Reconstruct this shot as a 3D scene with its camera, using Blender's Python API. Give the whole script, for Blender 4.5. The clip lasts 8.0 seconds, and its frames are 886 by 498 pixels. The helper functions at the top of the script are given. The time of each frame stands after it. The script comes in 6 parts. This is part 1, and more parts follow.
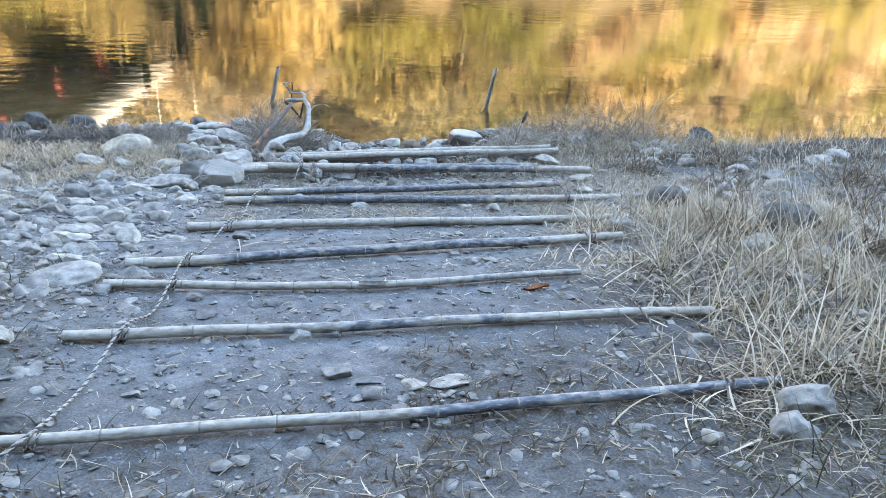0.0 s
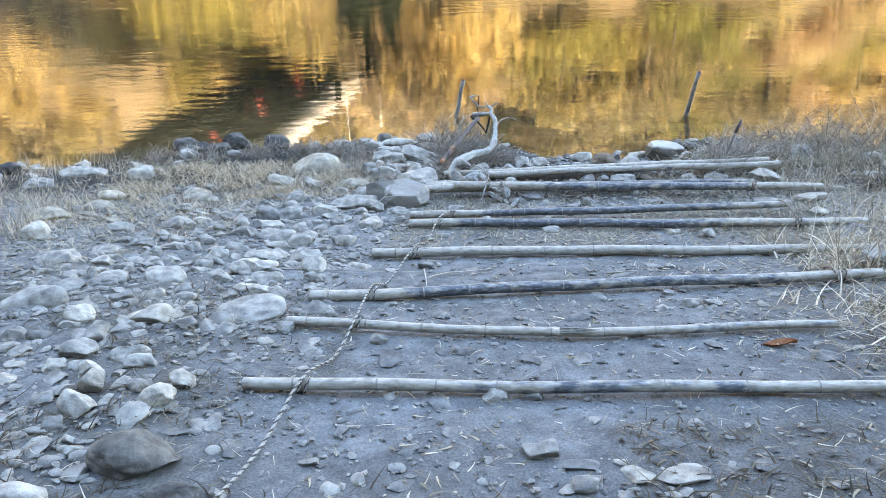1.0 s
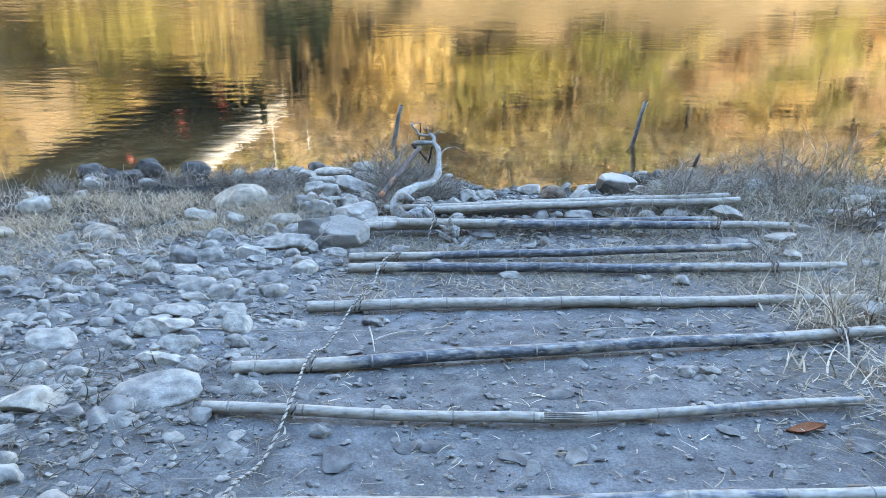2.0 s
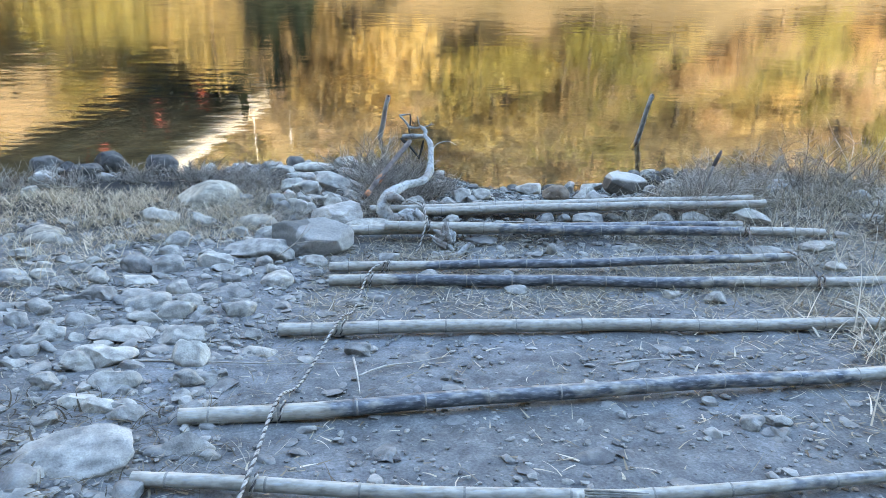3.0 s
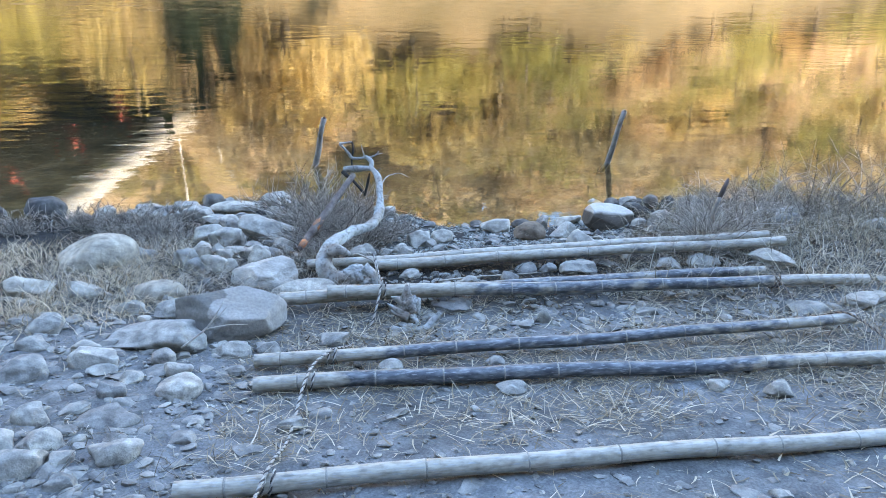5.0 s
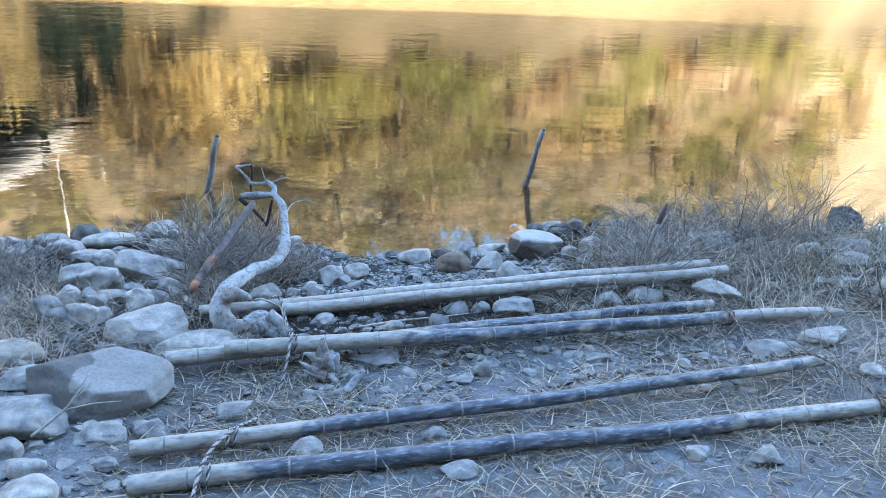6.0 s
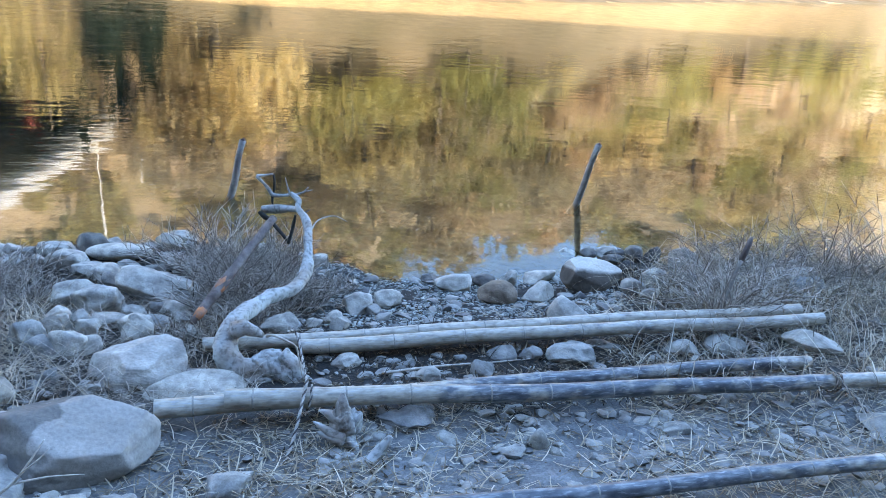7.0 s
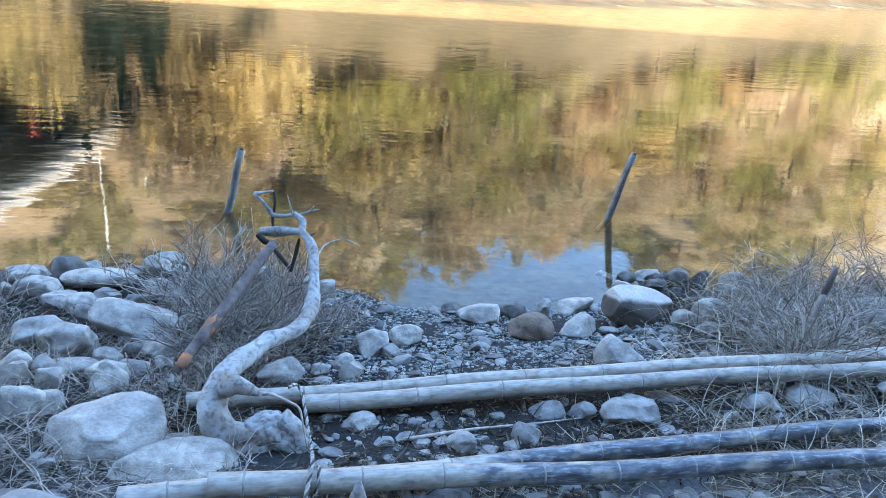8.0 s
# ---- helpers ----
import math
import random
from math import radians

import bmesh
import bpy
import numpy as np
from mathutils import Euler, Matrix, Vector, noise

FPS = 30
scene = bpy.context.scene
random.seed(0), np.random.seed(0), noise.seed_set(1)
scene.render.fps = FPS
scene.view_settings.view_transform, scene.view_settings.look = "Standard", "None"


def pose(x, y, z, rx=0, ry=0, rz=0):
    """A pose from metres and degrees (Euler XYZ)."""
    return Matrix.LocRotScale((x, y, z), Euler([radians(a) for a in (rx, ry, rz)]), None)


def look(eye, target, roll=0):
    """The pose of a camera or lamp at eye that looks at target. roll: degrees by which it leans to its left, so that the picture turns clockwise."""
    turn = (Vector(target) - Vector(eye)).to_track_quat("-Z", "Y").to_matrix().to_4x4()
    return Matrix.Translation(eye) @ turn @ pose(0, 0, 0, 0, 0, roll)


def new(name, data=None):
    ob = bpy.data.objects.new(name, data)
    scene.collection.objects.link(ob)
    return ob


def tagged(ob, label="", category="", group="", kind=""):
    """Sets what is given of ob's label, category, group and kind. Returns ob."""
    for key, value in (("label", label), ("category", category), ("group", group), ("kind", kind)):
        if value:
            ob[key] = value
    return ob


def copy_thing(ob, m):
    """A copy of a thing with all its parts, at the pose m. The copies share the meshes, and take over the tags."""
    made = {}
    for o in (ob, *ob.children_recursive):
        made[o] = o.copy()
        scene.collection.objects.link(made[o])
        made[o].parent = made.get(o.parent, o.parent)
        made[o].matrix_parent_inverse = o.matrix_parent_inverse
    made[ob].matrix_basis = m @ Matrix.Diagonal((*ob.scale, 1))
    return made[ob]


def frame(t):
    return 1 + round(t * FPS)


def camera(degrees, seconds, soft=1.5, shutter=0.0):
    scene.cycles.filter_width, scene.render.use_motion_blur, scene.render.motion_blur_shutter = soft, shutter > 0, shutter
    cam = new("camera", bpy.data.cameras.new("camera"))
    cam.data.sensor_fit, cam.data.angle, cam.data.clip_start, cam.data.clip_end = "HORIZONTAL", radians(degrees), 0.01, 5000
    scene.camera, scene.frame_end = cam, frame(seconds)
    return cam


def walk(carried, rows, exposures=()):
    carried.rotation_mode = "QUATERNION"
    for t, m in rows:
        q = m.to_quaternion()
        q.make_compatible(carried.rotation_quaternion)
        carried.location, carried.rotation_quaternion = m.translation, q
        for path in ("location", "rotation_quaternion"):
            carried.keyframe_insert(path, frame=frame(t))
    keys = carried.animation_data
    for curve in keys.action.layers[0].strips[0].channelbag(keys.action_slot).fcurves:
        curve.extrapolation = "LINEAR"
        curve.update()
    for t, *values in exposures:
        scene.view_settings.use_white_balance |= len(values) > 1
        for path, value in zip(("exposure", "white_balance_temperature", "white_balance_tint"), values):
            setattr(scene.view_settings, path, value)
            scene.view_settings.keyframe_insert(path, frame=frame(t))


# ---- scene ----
cam = camera(62.3, 8.0, soft=0.8)
METRES, EYE, TURN = 5.837, 1.5, -8.5
RISE, TILT, LEAN = 2.1565, -11.0, -0.5      # the bank: how high it lies over the water, and its slope
SLOPE = pose(0, 0, RISE, TILT, LEAN, 0)
ROWS = [
    (0.0, 0.0, 0.0, 0.0, 0.35, -17.26, -1.12),
    (0.5, -0.011, 0.0573, -0.0011, 7.46, -17.49, -0.8),
    (1.0, -0.0366, 0.1046, -0.0008, 13.68, -16.59, 2.01),
    (1.5, -0.067, 0.1643, 0.0033, 9.91, -14.9, 1.88),
    (3.0, -0.1253, 0.3617, -0.0234, 7.01, -15.28, -0.11),
    (3.5, -0.1429, 0.4281, -0.0184, 5.39, -16.17, 0.06),
    (4.0, -0.1608, 0.4878, -0.0206, 4.9, -16.34, 0.26),
    (5.5, -0.1836, 0.6496, -0.0226, -2.04, -13.43, 0.56),
    (6.0, -0.199, 0.7108, -0.0266, -6.0, -13.15, -0.14),
    (6.5, -0.2026, 0.7667, -0.0363, -6.09, -13.74, -0.8),
    (7.0, -0.2009, 0.8342, -0.0312, -3.04, -12.63, -1.79),
    (7.5, -0.2128, 0.9043, -0.0449, -2.42, -11.85, -2.42),
    (8.0, -0.2176, 0.9547, -0.0341, -2.71, -12.25, -1.84),
]
walk(cam, [(t, SLOPE @ pose(0, 0, EYE, 0, 0, TURN) @ pose(METRES * x, METRES * y, METRES * z, 90 + pitch, roll, yaw)) for t, x, y, z, yaw, pitch, roll in ROWS],
     exposures=[(0.0, 4.26, 10300, 9), (1.0, 4.24, 10500, 9), (1.5, 4.07, 8900, 7), (3.0, 4.03, 9200, 6), (3.5, 4.14, 9500, 8), (4.0, 4.14, 9500, 8), (5.5, 3.92, 7900, 7), (6.0, 3.86, 7600, 6), (6.5, 3.93, 7550, 6), (7.0, 3.77, 7300, 6), (8.0, 3.81, 7150, 5)])

# ---- light: low warm sun from behind an added near hill, clear sky ----
SUN_EL, SUN_AZ = 34.0, 142.0
world = bpy.data.worlds.new("world")
scene.world = world
world.use_nodes = True
wn = world.node_tree.nodes
sky = wn.new("ShaderNodeTexSky")
sky.sky_type, sky.sun_disc = "NISHITA", False
sky.sun_elevation, sky.sun_rotation = radians(SUN_EL), radians(SUN_AZ)
sky.air_density, sky.dust_density, sky.ozone_density = 0.85, 0.0, 5.3
sky.altitude = 300.0
wn["Background"].inputs["Strength"].default_value = 0.15
world.node_tree.links.new(sky.outputs[0], wn["Background"].inputs["Color"])
sun = new("sun", bpy.data.lights.new("sun", "SUN"))
sun.data.energy, sun.data.angle, sun.data.color = 3.1, radians(0.5), (1.0, 0.90, 0.765)
sun_dir = Vector((math.sin(radians(SUN_AZ)) * math.cos(radians(SUN_EL)), math.cos(radians(SUN_AZ)) * math.cos(radians(SUN_EL)), math.sin(radians(SUN_EL))))
sun.matrix_world = look(sun_dir * 100, (0, 0, 0))
tagged(sun, kind="structure")


# ---- materials ----
def shader(name, rough=0.85, metal=0.0, spec=0.3):
    m = bpy.data.materials.new(name)
    m.use_nodes = True
    b = m.node_tree.nodes["Principled BSDF"]
    b.inputs["Roughness"].default_value, b.inputs["Metallic"].default_value = rough, metal
    b.inputs["Specular IOR Level"].default_value = spec
    return m, m.node_tree.nodes, m.node_tree.links, b


def noise_node(n, l, scale, detail=4.0, stretch=None, seed=0.0, coords="Object"):
    c = n.new("ShaderNodeTexCoord")
    mp = n.new("ShaderNodeMapping")
    mp.inputs["Scale"].default_value = stretch or (1, 1, 1)
    mp.inputs["Location"].default_value = (seed, seed * 1.7, seed * 0.6)
    t = n.new("ShaderNodeTexNoise")
    t.inputs["Scale"].default_value, t.inputs["Detail"].default_value = scale, detail
    if coords == "World":
        l.new(n.new("ShaderNodeNewGeometry").outputs["Position"], mp.inputs[0])
    else:
        l.new(c.outputs[coords], mp.inputs[0])
    l.new(mp.outputs[0], t.inputs["Vector"])
    return t.outputs["Fac"]


def ramp(n, l, fac, stops):
    r = n.new("ShaderNodeValToRGB")
    e = r.color_ramp.elements
    while len(e) < len(stops):
        e.new(0.5)
    for k, (p, c) in zip(e, stops):
        k.position, k.color = p, (*c, 1)
    if fac is not None:
        l.new(fac, r.inputs[0])
    return r.outputs[0]


def mix(n, l, a, b, fac, mode="MIX"):
    m = n.new("ShaderNodeMix")
    m.data_type, m.blend_type = "RGBA", mode
    for sock, v in ((m.inputs[6], a), (m.inputs[7], b)):
        if isinstance(v, tuple):
            sock.default_value = (*v, 1)
        else:
            l.new(v, sock)
    if isinstance(fac, float):
        m.inputs[0].default_value = fac
    else:
        l.new(fac, m.inputs[0])
    return m.outputs[2]


def bump(n, l, b, heights):
    """heights: (socket, strength, distance) from coarse to fine."""
    last = None
    for h, s, d in heights:
        k = n.new("ShaderNodeBump")
        k.inputs["Strength"].default_value, k.inputs["Distance"].default_value = s, d
        l.new(h, k.inputs["Height"])
        if last:
            l.new(last, k.inputs["Normal"])
        last = k.outputs[0]
    l.new(last, b.inputs["Normal"])


def variation(n, island):
    if island:
        return n.new("ShaderNodeNewGeometry").outputs["Random Per Island"]
    return n.new("ShaderNodeObjectInfo").outputs["Random"]


def stone_mat(name, dark, light, vary=0.5, size=1.0, island=False, rough=0.88):
    m, n, l, b = shader(name, rough, spec=0.25)
    big = noise_node(n, l, 11.0, 5, coords="World")
    fine = noise_node(n, l, 130.0, 5, seed=3.1, coords="World")
    base = ramp(n, l, big, [(0.3, dark), (0.72, light)])
    grain = ramp(n, l, fine, [(0.3, (0.74, 0.74, 0.74)), (0.7, (1.10, 1.10, 1.10))])
    base = mix(n, l, base, grain, 0.7, "MULTIPLY")
    crust = noise_node(n, l, 17.0, 9, seed=6.3, coords="World")
    base = mix(n, l, base, ramp(n, l, crust, [(0.36, (0.68, 0.68, 0.69)), (0.48, (0.98, 0.98, 0.98)), (0.62, (1.24, 1.23, 1.20))]), 0.85, "MULTIPLY")
    v = variation(n, island)
    tone = ramp(n, l, v, [(0.0, (1 - vary, 1 - vary, 1 - vary * 0.95)), (0.55, (1.0, 0.99, 0.97)), (1.0, (1.14, 1.11, 1.06))])
    base = mix(n, l, base, tone, 1.0, "MULTIPLY")
    l.new(base, b.inputs["Base Color"])
    bump(n, l, b, [(big, 0.6, 0.03 * size), (crust, 0.5, 0.010 * size), (fine, 0.6, 0.003 * size)])
    return m


def boulder_mat():
    m, n, l, b = shader("big_grey_boulder", 0.9, spec=0.2)
    big = noise_node(n, l, 5.0, 6, coords="World")
    fine = noise_node(n, l, 60.0, 6, seed=3.1, coords="World")
    sep = n.new("ShaderNodeSeparateXYZ")
    l.new(n.new("ShaderNodeTexCoord").outputs["Object"], sep.inputs[0])
    ad = n.new("ShaderNodeMath")
    ad.operation = "MULTIPLY_ADD"
    ad.inputs[1].default_value = 1.6
    l.new(noise_node(n, l, 2.2, 6, seed=8.0), ad.inputs[0])
    l.new(sep.outputs["X"], ad.inputs[2])
    crust = ramp(n, l, ad.outputs[0], [(0.74, (0, 0, 0)), (0.84, (1, 1, 1))])
    # bare stone left of the crust, darkened further for its shaded face
    base = ramp(n, l, big, [(0.3, (0.108, 0.095, 0.083)), (0.72, (0.184, 0.163, 0.143))])
    pale = ramp(n, l, big, [(0.3, (0.248, 0.217, 0.188)), (0.72, (0.342, 0.302, 0.266))])
    c = mix(n, l, base, pale, crust)
    c = mix(n, l, c, ramp(n, l, fine, [(0.3, (0.75, 0.75, 0.75)), (0.7, (1.12, 1.12, 1.12))]), 0.7, "MULTIPLY")
    l.new(c, b.inputs["Base Color"])
    bump(n, l, b, [(big, 0.4, 0.03), (fine, 0.4, 0.006)])
    return m


def waterline_mat():
    """Dry pale top over a damp brown lower half."""
    m, n, l, b = shader("waterline_stone", 0.8, spec=0.3)
    big = noise_node(n, l, 7.0, 6, coords="World")
    fine = noise_node(n, l, 70.0, 6, seed=3.1, coords="World")
    sep = n.new("ShaderNodeSeparateXYZ")
    l.new(n.new("ShaderNodeTexCoord").outputs["Object"], sep.inputs[0])
    ad = n.new("ShaderNodeMath")
    ad.operation = "MULTIPLY_ADD"
    ad.inputs[1].default_value = 0.5
    l.new(big, ad.inputs[0])
    l.new(sep.outputs["Z"], ad.inputs[2])
    dry = ramp(n, l, ad.outputs[0], [(0.50, (0, 0, 0)), (0.66, (1, 1, 1))])
    c = mix(n, l, ramp(n, l, big, [(0.3, (0.068, 0.051, 0.039)), (0.7, (0.136, 0.106, 0.081))]), ramp(n, l, big, [(0.3, (0.373, 0.324, 0.271)), (0.7, (0.520, 0.454, 0.382))]), dry)
    c = mix(n, l, c, ramp(n, l, fine, [(0.3, (0.72, 0.72, 0.72)), (0.7, (1.12, 1.12, 1.12))]), 0.7, "MULTIPLY")
    l.new(c, b.inputs["Base Color"])
    bump(n, l, b, [(big, 0.4, 0.02), (fine, 0.5, 0.004)])
    return m


def straw_mat(name, stops, island=True, rough=0.8):
    m, n, l, b = shader(name, rough, spec=0.2)
    c = ramp(n, l, variation(n, island), stops)
    l.new(c, b.inputs["Base Color"])
    tr = n.new("ShaderNodeBsdfTranslucent")
    l.new(c, tr.inputs["Color"])
    ms = n.new("ShaderNodeMixShader")
    ms.inputs[0].default_value = 0.2
    l.new(b.outputs[0], ms.inputs[1])
    l.new(tr.outputs[0], ms.inputs[2])
    l.new(ms.outputs[0], n["Material Output"].inputs["Surface"])
    return m


def dirt_mat():
    m, n, l, b = shader("gravelly_dirt", 0.95, spec=0.15)
    big = noise_node(n, l, 1.1, 4)
    mid = noise_node(n, l, 9.0, 5, seed=2.0)
    fine = noise_node(n, l, 90.0, 5, seed=5.0)
    vor = n.new("ShaderNodeTexVoronoi")
    vor.inputs["Scale"].default_value = 55.0
    l.new(n.new("ShaderNodeTexCoord").outputs["Object"], vor.inputs["Vector"])
    c = ramp(n, l, mid, [(0.3, (0.109, 0.108, 0.108)), (0.7, (0.210, 0.208, 0.206))])
    c = mix(n, l, c, ramp(n, l, big, [(0.35, (0.72, 0.70, 0.66)), (0.65, (1.1, 1.1, 1.1))]), 0.8, "MULTIPLY")
    c = mix(n, l, c, ramp(n, l, fine, [(0.32, (0.68, 0.68, 0.68)), (0.68, (1.22, 1.22, 1.22))]), 0.8, "MULTIPLY")
    chips = ramp(n, l, vor.outputs["Color"], [(0.2, (0.82, 0.82, 0.82)), (0.8, (1.18, 1.18, 1.18))])
    c = mix(n, l, c, chips, 0.5, "MULTIPLY")
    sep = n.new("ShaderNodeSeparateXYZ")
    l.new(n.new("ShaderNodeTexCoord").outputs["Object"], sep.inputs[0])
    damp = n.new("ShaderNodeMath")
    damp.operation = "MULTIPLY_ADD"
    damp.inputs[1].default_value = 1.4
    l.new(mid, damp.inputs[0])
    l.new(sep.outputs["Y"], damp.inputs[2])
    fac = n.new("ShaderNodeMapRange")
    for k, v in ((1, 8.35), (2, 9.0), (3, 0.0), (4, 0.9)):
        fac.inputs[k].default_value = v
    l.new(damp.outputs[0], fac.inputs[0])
    edge = n.new("ShaderNodeMath")
    edge.operation = "MULTIPLY_ADD"
    edge.inputs[1].default_value = -0.55
    l.new(sep.outputs["X"], edge.inputs[0])
    l.new(sep.outputs["Y"], edge.inputs[2])
    wob = n.new("ShaderNodeMath")
    wob.operation = "MULTIPLY_ADD"
    wob.inputs[1].default_value = 2.2
    l.new(noise_node(n, l, 2.6, 5, seed=12.0), wob.inputs[0])
    l.new(edge.outputs[0], wob.inputs[2])
    mould = n.new("ShaderNodeMapRange")
    for k, v in ((1, 3.3), (2, 5.2), (3, 0.6), (4, 0.0)):
        mould.inputs[k].default_value = v
    l.new(wob.outputs[0], mould.inputs[0])
    c = mix(n, l, c, ramp(n, l, fine, [(0.3, (0.032, 0.028, 0.026)), (0.7, (0.120, 0.107, 0.097))]), mould.outputs[0])
    # damp shore soil, darkened further for the shade between and under stones
    soil_gap_shade = ramp(n, l, fine, [(0.3, (0.006, 0.005, 0.0045)), (0.7, (0.030, 0.026, 0.022))])
    c = mix(n, l, c, soil_gap_shade, fac.outputs[0])
    l.new(c, b.inputs["Base Color"])
    bump(n, l, b, [(mid, 0.6, 0.03), (vor.outputs["Distance"], -0.6, 0.008), (fine, 0.6, 0.005)])
    return m


def bed_mat():
    m, n, l, b = shader("river_bed", 0.9)
    mid = noise_node(n, l, 2.2, 5)
    fine = noise_node(n, l, 12.0, 4, seed=4.0)
    c = ramp(n, l, mid, [(0.3, (0.070, 0.050, 0.028)), (0.7, (0.190, 0.142, 0.084))])
    c = mix(n, l, c, ramp(n, l, fine, [(0.3, (0.6, 0.6, 0.6)), (0.7, (1.3, 1.3, 1.3))]), 0.7, "MULTIPLY")
    sep = n.new("ShaderNodeSeparateXYZ")
    l.new(n.new("ShaderNodeTexCoord").outputs["Object"], sep.inputs[0])
    # light lost in deep water, painted as a bed colour that darkens with depth
    depth_dark = n.new("ShaderNodeMapRange")
    for k, v in ((1, -0.30), (2, -1.20), (3, 0.0), (4, 1.0)):
        depth_dark.inputs[k].default_value = v
    l.new(sep.outputs["Z"], depth_dark.inputs[0])
    c = mix(n, l, c, (0.006, 0.007, 0.004), depth_dark.outputs[0])
    l.new(c, b.inputs["Base Color"])
    bump(n, l, b, [(fine, 0.8, 0.05)])
    return m


def hill_mat():
    """Dark brush near the water, pale dry meadow higher up."""
    m, n, l, b = shader("dry_hillside_grass", 0.95, spec=0.1)
    big = noise_node(n, l, 0.06, 5)
    mid = noise_node(n, l, 0.35, 5, seed=7.0)
    low = ramp(n, l, big, [(0.3, (0.054, 0.043, 0.028)), (0.7, (0.105, 0.084, 0.055))])
    high = ramp(n, l, big, [(0.3, (0.215, 0.162, 0.107)), (0.5, (0.295, 0.228, 0.153)), (0.7, (0.370, 0.292, 0.202))])
    sep = n.new("ShaderNodeSeparateXYZ")
    l.new(n.new("ShaderNodeTexCoord").outputs["Object"], sep.inputs[0])
    ma = n.new("ShaderNodeMath")
    ma.operation = "MULTIPLY_ADD"
    ma.inputs[1].default_value = 14.0
    l.new(noise_node(n, l, 0.09, 4, seed=2.0), ma.inputs[0])
    l.new(sep.outputs["Z"], ma.inputs[2])
    fac = n.new("ShaderNodeMapRange")
    for k, v in ((1, 13.0), (2, 22.0), (3, 0.0), (4, 1.0)):
        fac.inputs[k].default_value = v
    l.new(ma.outputs[0], fac.inputs[0])
    c = mix(n, l, low, high, fac.outputs[0])
    c = mix(n, l, c, ramp(n, l, mid, [(0.3, (0.55, 0.58, 0.45)), (0.65, (1.15, 1.1, 1.05))]), 0.8, "MULTIPLY")
    l.new(c, b.inputs["Base Color"])
    bump(n, l, b, [(mid, 0.8, 0.6)])
    return m


def beach_mat():
    m, n, l, b = shader("pale_sand_beach", 0.95, spec=0.1)
    mid = noise_node(n, l, 0.8, 6)
    l.new(ramp(n, l, mid, [(0.3, (0.042, 0.035, 0.024)), (0.7, (0.072, 0.061, 0.044))]), b.inputs["Base Color"])
    return m


def water_mat():
    m, n, l, b = shader("river_water", 0.015, spec=0.5)
    b.inputs["Base Color"].default_value = (0.84, 0.74, 0.54, 1)
    b.inputs["Transmission Weight"].default_value = 1.0
    b.inputs["IOR"].default_value = 1.33
    swell = noise_node(n, l, 0.9, 2, stretch=(0.6, 1.2, 1))
    ripple = noise_node(n, l, 3.2, 2, stretch=(0.5, 1.5, 1), seed=9.0)
    fine = noise_node(n, l, 12.0, 3, stretch=(0.5, 1.5, 1), seed=4.0)
    sep = n.new("ShaderNodeSeparateXYZ")
    l.new(n.new("ShaderNodeTexCoord").outputs["Object"], sep.inputs[0])
    calm = n.new("ShaderNodeMapRange")
    for k, v in ((1, 11.0), (2, 31.0), (3, 0.0), (4, 1.0)):
        calm.inputs[k].default_value = v
    l.new(sep.outputs["Y"], calm.inputs[0])
    wind = ramp(n, l, calm.outputs[0], [(0.0, (0.07, 0.07, 0.07)), (0.06, (0.19, 0.19, 0.19)), (0.16, (0.33, 0.33, 0.33)), (0.40, (0.48, 0.48, 0.48)), (0.75, (0.95, 0.95, 0.95))])
    upstream = n.new("ShaderNodeMapRange")
    for k, v in ((1, -1.5), (2, -6.0), (3, 1.0), (4, 2.3)):
        upstream.inputs[k].default_value = v
    l.new(sep.outputs["X"], upstream.inputs[0])
    gust = n.new("ShaderNodeMath")
    gust.operation = "MULTIPLY"
    l.new(wind, gust.inputs[0])
    l.new(upstream.outputs[0], gust.inputs[1])
    waves = []
    for h, d in ((swell, 0.0115), (ripple, 0.0068), (fine, 0.0011)):
        mu = n.new("ShaderNodeMath")
        mu.operation = "MULTIPLY"
        l.new(h, mu.inputs[0])
        l.new(gust.outputs[0], mu.inputs[1])
        waves.append((mu.outputs[0], 1.0, d))
    bump(n, l, b, waves)
    return m


